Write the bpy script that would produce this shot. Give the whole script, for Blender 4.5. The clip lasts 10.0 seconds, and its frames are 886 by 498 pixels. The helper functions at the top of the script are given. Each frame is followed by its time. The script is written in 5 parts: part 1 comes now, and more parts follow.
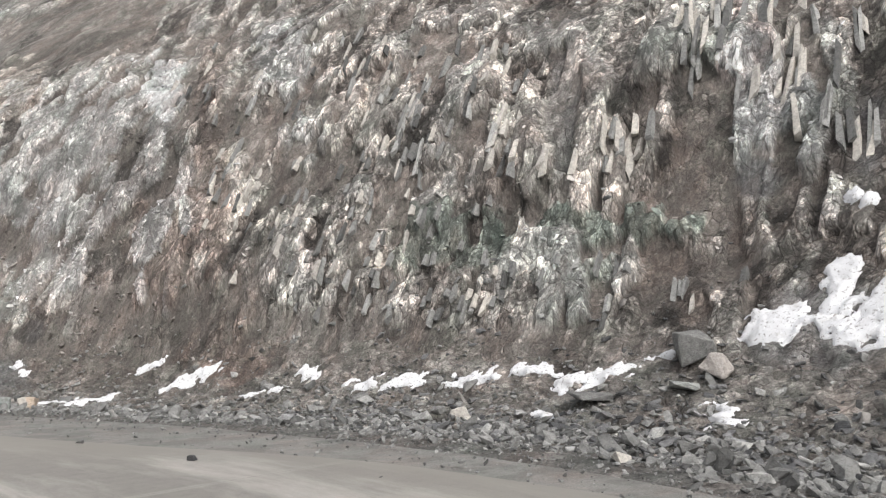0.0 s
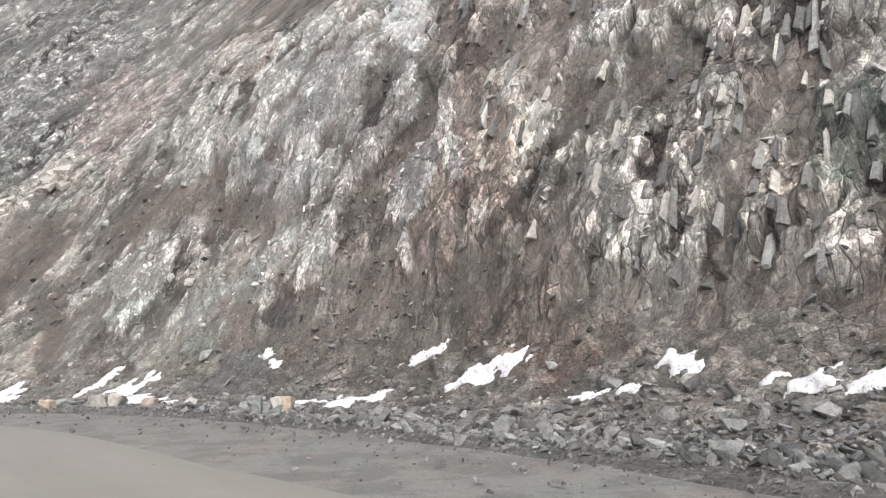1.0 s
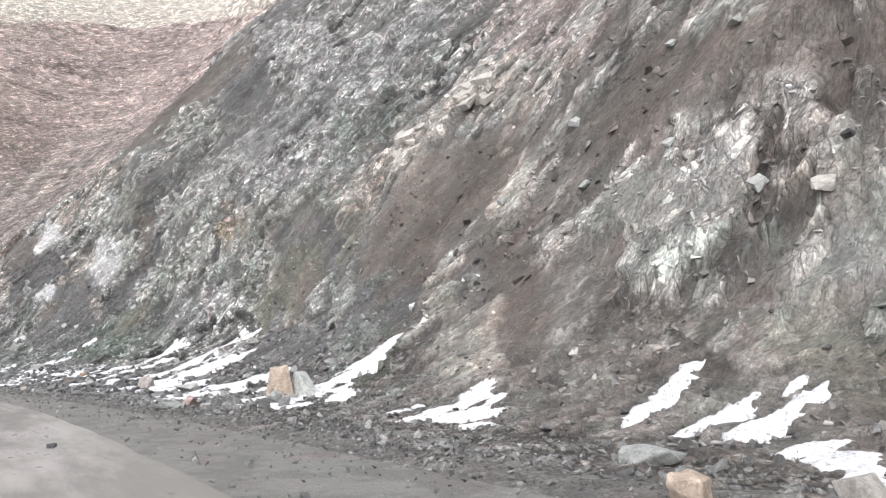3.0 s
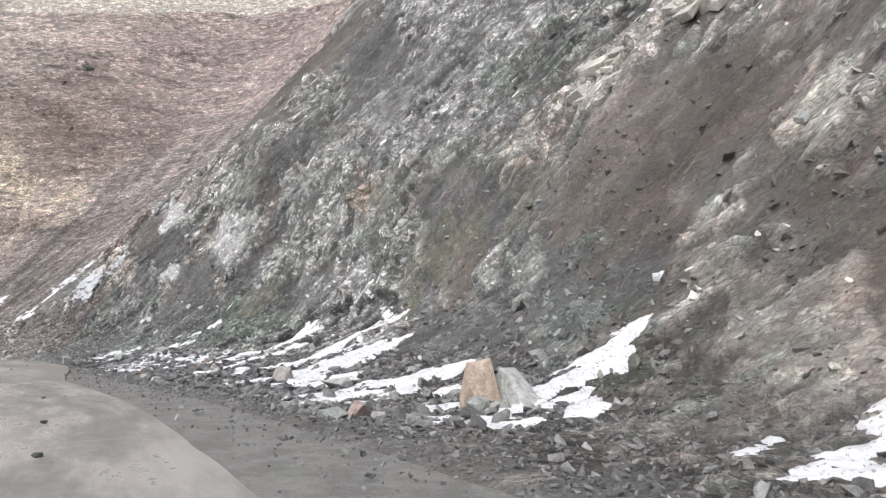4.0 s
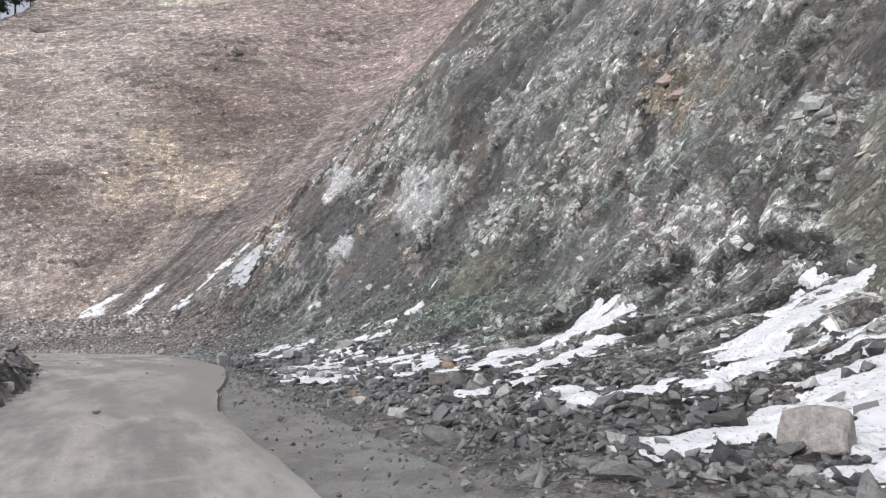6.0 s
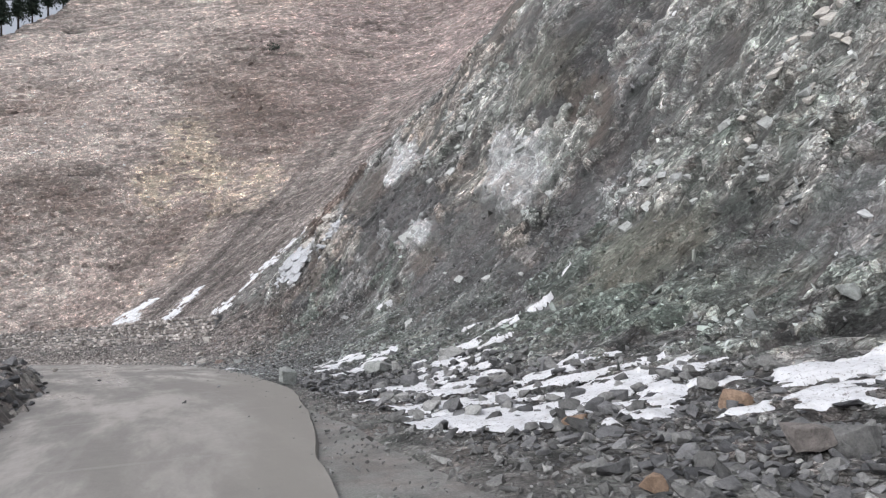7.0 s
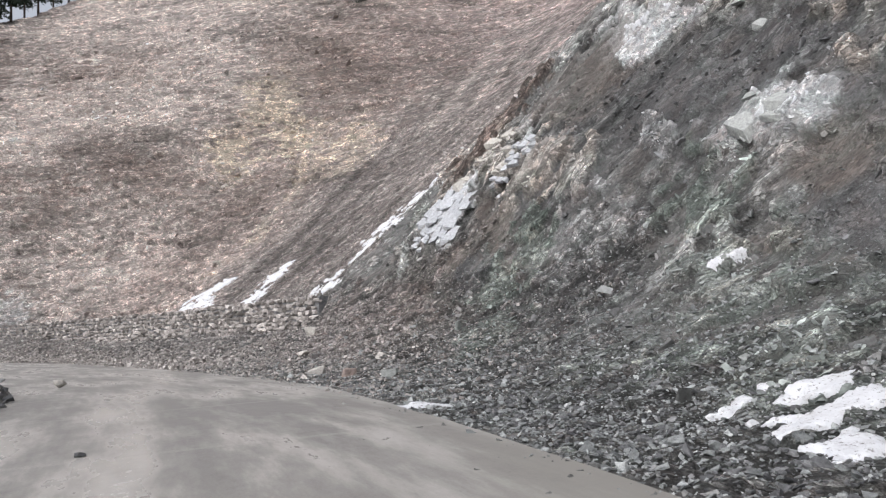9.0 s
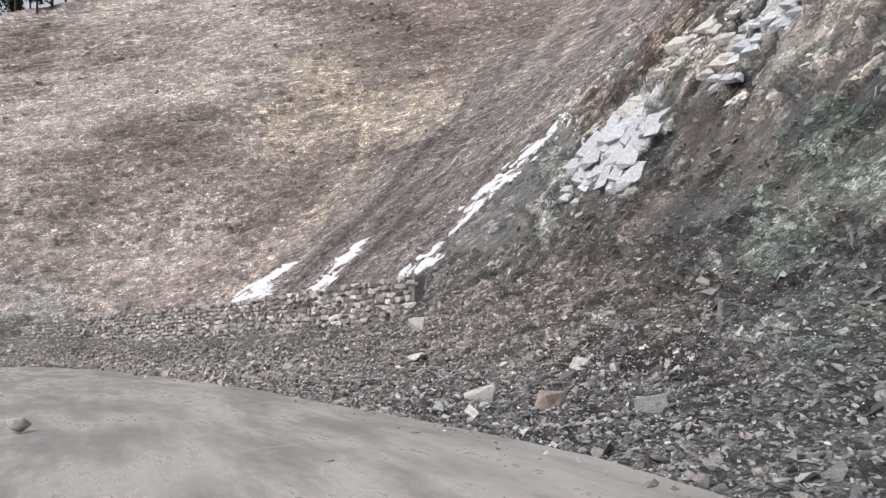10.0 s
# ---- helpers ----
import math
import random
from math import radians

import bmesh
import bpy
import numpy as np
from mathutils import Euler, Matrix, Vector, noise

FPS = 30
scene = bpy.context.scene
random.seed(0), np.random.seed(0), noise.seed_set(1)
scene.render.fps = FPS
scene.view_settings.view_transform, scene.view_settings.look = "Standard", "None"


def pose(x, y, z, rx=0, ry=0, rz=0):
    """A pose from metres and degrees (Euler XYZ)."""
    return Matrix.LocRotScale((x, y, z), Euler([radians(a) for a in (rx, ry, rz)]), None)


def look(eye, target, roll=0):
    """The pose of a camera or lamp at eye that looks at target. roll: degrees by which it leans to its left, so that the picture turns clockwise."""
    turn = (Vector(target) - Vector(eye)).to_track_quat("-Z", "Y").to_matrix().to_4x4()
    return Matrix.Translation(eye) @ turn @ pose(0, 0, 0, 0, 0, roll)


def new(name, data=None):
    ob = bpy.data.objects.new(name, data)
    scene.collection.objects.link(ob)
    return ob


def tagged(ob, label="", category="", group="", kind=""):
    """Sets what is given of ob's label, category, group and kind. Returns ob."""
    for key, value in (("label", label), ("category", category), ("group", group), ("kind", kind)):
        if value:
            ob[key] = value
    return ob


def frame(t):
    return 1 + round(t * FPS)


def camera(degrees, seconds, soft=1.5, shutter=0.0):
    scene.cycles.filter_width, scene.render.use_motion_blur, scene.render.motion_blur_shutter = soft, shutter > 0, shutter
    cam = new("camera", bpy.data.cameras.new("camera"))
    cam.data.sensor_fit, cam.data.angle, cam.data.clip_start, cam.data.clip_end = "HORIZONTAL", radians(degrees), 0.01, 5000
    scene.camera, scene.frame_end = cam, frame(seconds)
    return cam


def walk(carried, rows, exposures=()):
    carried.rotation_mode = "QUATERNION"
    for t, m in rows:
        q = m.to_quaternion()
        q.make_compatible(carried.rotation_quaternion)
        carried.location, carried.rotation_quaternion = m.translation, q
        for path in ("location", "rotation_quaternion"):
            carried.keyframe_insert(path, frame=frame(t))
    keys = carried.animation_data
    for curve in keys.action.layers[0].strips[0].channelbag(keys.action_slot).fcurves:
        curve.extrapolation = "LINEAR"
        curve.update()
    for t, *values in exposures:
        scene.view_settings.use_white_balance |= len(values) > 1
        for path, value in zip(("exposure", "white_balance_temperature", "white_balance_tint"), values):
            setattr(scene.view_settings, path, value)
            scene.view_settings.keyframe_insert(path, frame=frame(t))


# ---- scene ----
cam = camera(61.7, 10.0, 1.25)
PATH = [
    (0, (-0.354, 0.426, 1.183), (-0.333, 2.412, 1.414), -2.8),
    (0.5, (-2.073, 3.724, 1.05), (-2.327, 5.701, 1.219), -3.0),
    (1, (-4.047, 6.881, 1.065), (-4.577, 8.796, 1.298), -3.7),
    (1.5, (-6.556, 9.53, 1.197), (-7.364, 11.343, 1.44), -3.0),
    (2, (-9.227, 11.694, 1.294), (-10.247, 13.398, 1.533), -3.0),
    (2.5, (-12.109, 13.677, 1.334), (-13.286, 15.276, 1.568), -2.9),
    (2.7, (-13.232, 14.35, 1.379), (-14.465, 15.907, 1.608), -2.9),
    (3.8, (-19.477, 17.249, 1.357), (-20.954, 18.581, 1.562), -2.2),
    (4, (-20.595, 17.611, 1.368), (-22.108, 18.904, 1.568), -2.1),
    (4.5, (-23.61, 18.513, 1.356), (-25.201, 19.711, 1.542), -2.0),
    (5, (-26.797, 19.326, 1.342), (-28.447, 20.441, 1.524), -2.1),
    (5.5, (-30.245, 20.085, 1.313), (-31.936, 21.137, 1.495), -2.3),
    (5.7, (-31.671, 20.446, 1.289), (-33.376, 21.474, 1.474), -2.3),
    (6.8, (-40.497, 21.996, 1.319), (-42.254, 22.93, 1.519), -3.2),
    (7, (-41.991, 22.166, 1.345), (-43.756, 23.085, 1.546), -3.3),
    (7.5, (-46.343, 22.736, 1.374), (-48.127, 23.617, 1.576), -3.3),
    (8, (-50.958, 23.248, 1.396), (-52.761, 24.091, 1.596), -3.2),
    (8.5, (-56.001, 23.658, 1.446), (-57.823, 24.459, 1.641), -3.0),
    (9, (-61.418, 24.061, 1.386), (-63.26, 24.816, 1.578), -2.9),
    (9.5, (-66.852, 24.353, 1.366), (-68.715, 25.056, 1.551), -3.2),
    (10, (-72.108, 24.51, 1.393), (-73.995, 25.149, 1.573), -3.7),
]
walk(cam, [(t, look(eye, target, roll)) for t, eye, target, roll in PATH], exposures=[(0, 0.52, 6650, 10), (1.5, 0.7, 6520, 10), (2.5, 0.72, 6430, 12), (4.0, 0.45, 6420, 12), (5.5, 0.3, 6380, 12), (7.5, 0.2, 6280, 12), (10, 0.36, 6420, 12)])

# ---- light: a bright overcast sky ----
world = bpy.data.worlds.new("overcast_sky")
scene.world = world
world.use_nodes = True
wn, wl = world.node_tree.nodes, world.node_tree.links
sky = wn.new("ShaderNodeTexSky")
sky.sky_type, sky.sun_disc = "NISHITA", False
sky.sun_elevation, sky.sun_rotation = radians(48), radians(-200)
sky.air_density, sky.dust_density = 1.0, 4.0
grey = wn.new("ShaderNodeHueSaturation")
grey.inputs["Saturation"].default_value = 0.3
wl.new(sky.outputs[0], grey.inputs["Color"])
wl.new(grey.outputs[0], wn["Background"].inputs["Color"])
wn["Background"].inputs["Strength"].default_value = 0.15
sun = new("sun", bpy.data.lights.new("sun", "SUN"))
sun.data.energy, sun.data.angle, sun.data.color = 0.9, radians(25), (0.96, 0.98, 1.0)
sun.matrix_world = look((20, -60, 90), (-40, 30, 0))


# ---- materials ----
def material(name, rough=0.9):
    m = bpy.data.materials.new(name)
    m.use_nodes = True
    b = m.node_tree.nodes["Principled BSDF"]
    b.inputs["Roughness"].default_value = rough
    b.inputs["Specular IOR Level"].default_value = 0.3
    return m, m.node_tree.nodes, m.node_tree.links, b


def noise_node(nodes, links, scale, detail=4.0, rough=0.6, stretch=None):
    co = nodes.new("ShaderNodeNewGeometry").outputs["Position"]
    if stretch:
        mp = nodes.new("ShaderNodeMapping")
        mp.inputs["Scale"].default_value, mp.inputs["Rotation"].default_value = stretch
        links.new(co, mp.inputs["Vector"])
        co = mp.outputs[0]
    n = nodes.new("ShaderNodeTexNoise")
    n.inputs["Scale"].default_value, n.inputs["Detail"].default_value, n.inputs["Roughness"].default_value = scale, detail, rough
    links.new(co, n.inputs["Vector"])
    return n.outputs["Fac"]


def ramp_node(nodes, links, fac, *stops):
    r = nodes.new("ShaderNodeValToRGB")
    while len(r.color_ramp.elements) < len(stops):
        r.color_ramp.elements.new(0.5)
    for e, (at, c) in zip(r.color_ramp.elements, stops):
        e.position, e.color = at, (*c, 1) if len(c) == 3 else (c[0], c[0], c[0], 1)
    links.new(fac, r.inputs[0])
    return r.outputs[0]


def mix_node(nodes, links, kind, fac, a, b):
    x = nodes.new("ShaderNodeMix")
    x.data_type, x.blend_type = "RGBA", kind
    for socket, v in ((x.inputs[0], fac), (x.inputs[6], a), (x.inputs[7], b)):
        if isinstance(v, (int, float)):
            socket.default_value = v
        elif isinstance(v, tuple):
            socket.default_value = (*v, 1)
        else:
            links.new(v, socket)
    return x.outputs[2]


def bump_node(nodes, links, bsdf, fac, strength, distance):
    bp = nodes.new("ShaderNodeBump")
    bp.inputs["Strength"].default_value, bp.inputs["Distance"].default_value = strength, distance
    links.new(fac, bp.inputs["Height"])
    links.new(bp.outputs[0], bsdf.inputs["Normal"])
    return bp


def math_node(nodes, links, op, a, b, c=None, clamp=False):
    x = nodes.new("ShaderNodeMath")
    x.operation, x.use_clamp = op, clamp
    for socket, v in zip(x.inputs, (a, b, c)):
        if isinstance(v, (int, float)):
            socket.default_value = v
        elif v is not None:
            links.new(v, socket)
    return x.outputs[0]


def ground_material(name, frames, cells, bump=0.05, rough=0.92, lo=0.5, hi=1.6, crack=0.5, grit_scale=14.0, contrast=(0.6, 1.66)):
    """Rock, soil or scree whose colour lies in the mesh. Its grain is solid, laid out along the slope, upwards and into
    it; frames gives the grain's turn and stretch for each kind of bedding."""
    m, nd, lk, b = material(name, rough)
    at = nd.new("ShaderNodeAttribute")
    at.attribute_name = "tint"
    gr = nd.new("ShaderNodeAttribute")
    gr.attribute_name = "grain"
    bed = nd.new("ShaderNodeAttribute")
    bed.attribute_name = "bedding"
    place_ = gr.outputs["Vector"]

    def noise3(vec, scale, detail, rough_, out="Fac"):
        n = nd.new("ShaderNodeTexNoise")
        n.inputs["Scale"].default_value, n.inputs["Detail"].default_value, n.inputs["Roughness"].default_value = scale, detail, rough_
        lk.new(vec, n.inputs["Vector"])
        return n.outputs[out]

    warp = nd.new("ShaderNodeVectorMath")
    warp.operation = "MULTIPLY_ADD"
    lk.new(noise3(place_, 1.3, 2.0, 0.5, "Color"), warp.inputs[0])
    warp.inputs[1].default_value = (0.2, 0.2, 0.2)
    lk.new(place_, warp.inputs[2])
    # the grain's frame changes abruptly from one kind of rock to the next, along a ragged line
    ragged = math_node(nd, lk, "MULTIPLY_ADD", noise3(place_, 0.9, 4.0, 0.7), 1.6, bed.outputs["Fac"])
    vec = None
    for k, (turn, stretch) in enumerate(frames):
        c = nd.new("ShaderNodeMapping")
        c.vector_type = "TEXTURE"
        c.inputs["Rotation"].default_value, c.inputs["Scale"].default_value = (0, 0, radians(turn)), stretch
        lk.new(warp.outputs[0], c.inputs["Vector"])
        if vec is None:
            vec = c.outputs[0]
        else:
            x = nd.new("ShaderNodeMix")
            x.data_type = "VECTOR"
            lk.new(math_node(nd, lk, "GREATER_THAN", ragged, 0.3 + (k - 1)), x.inputs[0])
            lk.new(vec, x.inputs[4])
            lk.new(c.outputs[0], x.inputs[5])
            vec = x.outputs[1]
    colour, heights = at.outputs["Color"], []
    # bare rock and the fines that lie between, with a ragged edge
    bare = ramp_node(nd, lk, noise3(vec, 0.85, 9.0, 0.72), (0.455, (0.0,)), (0.53, (1.0,)))
    crisp = math_node(nd, lk, "MULTIPLY", at.outputs["Alpha"], math_node(nd, lk, "MULTIPLY_ADD", bare, 0.4, 0.6))
    colour = mix_node(nd, lk, "MULTIPLY", at.outputs["Alpha"], colour, ramp_node(nd, lk, bare, (0.0, (contrast[0],)), (1.0, (contrast[1],))))
    for scale, k, weight in cells:
        v = nd.new("ShaderNodeTexVoronoi")
        v.inputs["Scale"].default_value = scale
        lk.new(vec, v.inputs["Vector"])
        rgb = nd.new("ShaderNodeSeparateColor")
        lk.new(v.outputs["Color"], rgb.inputs[0])
        tone = ramp_node(nd, lk, rgb.outputs[0], (0.0, (lo,)), (0.3, (0.68,)), (0.6, (0.92,)), (0.78, (1.15,)), (0.88, (hi,)), (1.0, (hi * 1.12,)))
        colour = mix_node(nd, lk, "MULTIPLY", math_node(nd, lk, "MULTIPLY", crisp, k), colour, tone)
        # dark joints between the pieces: the shade of crevices, put into the colour
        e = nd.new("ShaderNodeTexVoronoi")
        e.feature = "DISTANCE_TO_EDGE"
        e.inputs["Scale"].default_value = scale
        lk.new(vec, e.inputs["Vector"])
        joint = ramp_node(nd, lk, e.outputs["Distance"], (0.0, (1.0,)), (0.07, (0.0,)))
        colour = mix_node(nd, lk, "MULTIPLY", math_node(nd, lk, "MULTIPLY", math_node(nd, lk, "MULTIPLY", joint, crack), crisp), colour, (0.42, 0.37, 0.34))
        # every cell is a flat facet with its own height and tilt
        off, tilt, dot = (nd.new("ShaderNodeVectorMath") for _ in range(3))
        off.operation, tilt.operation, dot.operation = "SUBTRACT", "SUBTRACT", "DOT_PRODUCT"
        lk.new(vec, off.inputs[0])
        lk.new(v.outputs["Position"], off.inputs[1])
        lk.new(v.outputs["Color"], tilt.inputs[0])
        tilt.inputs[1].default_value = (0.5, 0.5, 0.5)
        lk.new(off.outputs[0], dot.inputs[0])
        lk.new(tilt.outputs[0], dot.inputs[1])
        facet = math_node(nd, lk, "MULTIPLY_ADD", dot.outputs["Value"], 1.8 * scale, rgb.outputs[1])
        facet = math_node(nd, lk, "SUBTRACT", facet, math_node(nd, lk, "MULTIPLY", joint, 0.6))
        heights.append(math_node(nd, lk, "MULTIPLY", math_node(nd, lk, "MULTIPLY", facet, weight), crisp))
    grit = noise3(vec, grit_scale, 5.0, 0.8)
    colour = mix_node(nd, lk, "MULTIPLY", 1.0, colour, ramp_node(nd, lk, grit, (0.28, (0.38,)), (0.48, (0.9,)), (0.62, (1.15,)), (0.74, (1.9,))))
    hue = noise3(vec, 0.8, 4.0, 0.7)
    colour = mix_node(nd, lk, "MULTIPLY", 1.0, colour, ramp_node(nd, lk, hue, (0.3, (0.885, 0.95, 0.9)), (0.5, (0.958, 0.95, 0.935)), (0.7, (1.045, 0.945, 0.9))))
    lk.new(colour, b.inputs["Base Color"])
    total = math_node(nd, lk, "MULTIPLY", grit, 0.55)
    for h in heights:
        total = math_node(nd, lk, "ADD", total, h)
    bump_node(nd, lk, b, total, 1.0, bump)
    return m


LOOSE, SLANT, UPRIGHT = (0, (0.7, 0.6, 0.7)), (-38, (1.6, 0.6, 0.8)), (3, (0.72, 2.3, 0.72))
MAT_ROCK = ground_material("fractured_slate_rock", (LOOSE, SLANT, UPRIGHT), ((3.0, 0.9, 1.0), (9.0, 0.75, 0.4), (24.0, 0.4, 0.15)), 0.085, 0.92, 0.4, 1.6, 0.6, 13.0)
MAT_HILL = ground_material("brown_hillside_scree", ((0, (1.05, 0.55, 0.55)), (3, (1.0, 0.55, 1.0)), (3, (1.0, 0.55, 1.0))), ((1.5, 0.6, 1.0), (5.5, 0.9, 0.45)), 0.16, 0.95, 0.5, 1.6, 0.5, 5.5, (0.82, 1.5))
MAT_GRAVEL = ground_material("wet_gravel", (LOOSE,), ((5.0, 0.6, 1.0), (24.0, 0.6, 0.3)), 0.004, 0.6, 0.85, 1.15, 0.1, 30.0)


def stone_material(name, light, dark, rough=0.85, bump=0.05):
    m, nd, lk, b = material(name, rough)
    info = nd.new("ShaderNodeObjectInfo").outputs["Random"]
    isle = nd.new("ShaderNodeNewGeometry").outputs["Random Per Island"]
    add = nd.new("ShaderNodeMath")
    add.operation = "ADD"
    lk.new(info, add.inputs[0])
    lk.new(isle, add.inputs[1])
    fr = nd.new("ShaderNodeMath")
    fr.operation = "FRACT"
    lk.new(add.outputs[0], fr.inputs[0])
    mid = tuple(0.55 * d + 0.45 * l for d, l in zip(dark, light))
    c = ramp_node(nd, lk, fr.outputs[0], (0.0, dark), (0.55, mid), (0.8, mid), (1.0, light))
    n = noise_node(nd, lk, 9.0, 6.0, 0.7)
    c = mix_node(nd, lk, "MULTIPLY", 1.0, c, ramp_node(nd, lk, n, (0.3, (0.6,)), (0.5, (1.0,)), (0.72, (1.35,))))
    fine = noise_node(nd, lk, 38.0, 5.0, 0.75)
    c = mix_node(nd, lk, "MULTIPLY", 1.0, c, ramp_node(nd, lk, fine, (0.3, (0.72,)), (0.5, (1.0,)), (0.7, (1.22,))))
    lk.new(c, b.inputs["Base Color"])
    both = nd.new("ShaderNodeMath")
    both.operation = "MULTIPLY_ADD"
    lk.new(fine, both.inputs[0])
    both.inputs[1].default_value = 0.35
    lk.new(n, both.inputs[2])
    bump_node(nd, lk, b, both.outputs[0], 0.9, bump)
    return m


def chip_material(name):
    """Chips that take the colour of the ground they broke from."""
    m, nd, lk, b = material(name, 0.85)
    at = nd.new("ShaderNodeAttribute")
    at.attribute_name = "tint"
    n = noise_node(nd, lk, 9.0, 6.0, 0.7)
    c = mix_node(nd, lk, "MULTIPLY", 1.0, at.outputs["Color"], ramp_node(nd, lk, n, (0.3, (0.65,)), (0.5, (1.0,)), (0.72, (1.3,))))
    lk.new(c, b.inputs["Base Color"])
    bump_node(nd, lk, b, n, 0.7, 0.04)
    return m


MAT_CHIP = chip_material("slate_chips")
MAT_STONE = stone_material("grey_green_slate_stone", (0.42, 0.42, 0.405), (0.09, 0.09, 0.088))
MAT_DARKSTONE = stone_material("dark_wet_slate_stone", (0.3, 0.3, 0.3), (0.06, 0.061, 0.064), 0.6)
MAT_BROWNSTONE = stone_material("grey_brown_stone", (0.7, 0.65, 0.61), (0.17, 0.153, 0.141))
MAT_GREYCHIP = stone_material("grey_green_scree", (0.56, 0.58, 0.57), (0.14, 0.148, 0.146))
MAT_ORANGE = stone_material("buff_weathered_stone", (0.58, 0.475, 0.385), (0.47, 0.385, 0.31))
MAT_RUST = stone_material("rusty_brown_stone", (0.38, 0.27, 0.19), (0.26, 0.185, 0.135))
MAT_PINK = stone_material("pink_grey_stone", (0.46, 0.365, 0.32), (0.36, 0.285, 0.255))
MAT_PALE = stone_material("pale_cream_stone", (0.55, 0.52, 0.47), (0.40, 0.38, 0.35), 0.85, 0.02)
MAT_MINT = stone_material("pale_fractured_rock", (0.46, 0.47, 0.452), (0.32, 0.33, 0.316), 0.85, 0.02)
MAT_WHITE = stone_material("white_veined_rock", (0.52, 0.53, 0.545), (0.4, 0.41, 0.425), 0.85, 0.02)
MAT_GREEN = stone_material("pale_green_grey_stone", (0.45, 0.462, 0.44), (0.28, 0.295, 0.282))

MAT_SNOW, nd, lk, b = material("old_granular_snow", 0.75)
n1 = noise_node(nd, lk, 3.0, 5.0, 0.7)
grit = noise_node(nd, lk, 16.0, 4.0, 0.7)
c = ramp_node(nd, lk, n1, (0.25, (0.5, 0.49, 0.48)), (0.42, (0.66, 0.665, 0.68)), (0.7, (0.76, 0.77, 0.79)))
c = mix_node(nd, lk, "MIX", ramp_node(nd, lk, grit, (0.36, (0.85,)), (0.43, (0.0,))), c, (0.2, 0.19, 0.18))
lk.new(c, b.inputs["Base Color"])
bump_node(nd, lk, b, noise_node(nd, lk, 14.0, 5.0, 0.7), 0.7, 0.04)

MAT_CONCRETE, nd, lk, b = material("worn_dusty_concrete", 0.55)
lane = nd.new("ShaderNodeAttribute")
lane.attribute_name = "lane"
mp = nd.new("ShaderNodeMapping")
mp.inputs["Scale"].default_value = (0.22, 1.0, 1.0)
lk.new(lane.outputs["Vector"], mp.inputs["Vector"])
n1 = nd.new("ShaderNodeTexNoise")
n1.inputs["Scale"].default_value, n1.inputs["Detail"].default_value, n1.inputs["Roughness"].default_value = 0.9, 6.0, 0.65
lk.new(mp.outputs[0], n1.inputs["Vector"])
n1 = n1.outputs["Fac"]
n2 = noise_node(nd, lk, 5.0, 6.0, 0.7)
n3 = noise_node(nd, lk, 40.0, 4.0, 0.7)
c = ramp_node(nd, lk, n1, (0.4, (0.215, 0.206, 0.192)), (0.5, (0.28, 0.269, 0.251)), (0.55, (0.38, 0.366, 0.342)), (0.66, (0.5, 0.485, 0.46)))
c = mix_node(nd, lk, "MULTIPLY", 1.0, c, ramp_node(nd, lk, n2, (0.3, (0.85,)), (0.5, (1.0,)), (0.7, (1.13,))))
c = mix_node(nd, lk, "MULTIPLY", 1.0, c, ramp_node(nd, lk, n3, (0.3, (0.85,)), (0.5, (1.0,)), (0.7, (1.13,))))
sep = nd.new("ShaderNodeSeparateXYZ")
lk.new(lane.outputs["Vector"], sep.inputs[0])
# joints across the slabs, five metres apart, with a pale worn edge
along = math_node(nd, lk, "PINGPONG", math_node(nd, lk, "MULTIPLY_ADD", n2, 0.12, sep.outputs[0]), 2.5)
c = mix_node(nd, lk, "MIX", ramp_node(nd, lk, along, (0.0, (0.5,)), (0.1, (0.0,))), c, (0.5, 0.485, 0.455))
c = mix_node(nd, lk, "MIX", ramp_node(nd, lk, along, (0.0, (0.85,)), (0.012, (0.0,))), c, (0.09, 0.085, 0.08))
mud = nd.new("ShaderNodeMath")
mud.operation, mud.use_clamp = "MULTIPLY_ADD", True
lk.new(n2, mud.inputs[0])
mud.inputs[1].default_value = 0.5
lk.new(sep.outputs[2], mud.inputs[2])
c = mix_node(nd, lk, "MIX", ramp_node(nd, lk, mud.outputs[0], (0.25, (0.0,)), (0.9, (0.9,))), c, (0.25, 0.236, 0.213))
lk.new(c, b.inputs["Base Color"])
lk.new(mix_node(nd, lk, "MIX", ramp_node(nd, lk, mud.outputs[0], (0.3, (0.0,)), (0.8, (1.0,))), ramp_node(nd, lk, n1, (0.42, (0.6,)), (0.52, (0.42,)), (0.62, (0.2,))), (0.62, 0.62, 0.62)), b.inputs["Roughness"])
b.inputs["Specular IOR Level"].default_value = 0.45
bump_node(nd, lk, b, n2, 0.25, 0.008)

MAT_BARK, nd, lk, b = material("dark_pine_bark")
lk.new(ramp_node(nd, lk, noise_node(nd, lk, 6.0), (0.3, (0.03, 0.024, 0.02)), (0.7, (0.08, 0.065, 0.055))), b.inputs["Base Color"])
MAT_NEEDLE, nd, lk, b = material("dark_pine_needles")
lk.new(ramp_node(nd, lk, noise_node(nd, lk, 2.0), (0.3, (0.02, 0.03, 0.025)), (0.7, (0.05, 0.07, 0.05))), b.inputs["Base Color"])


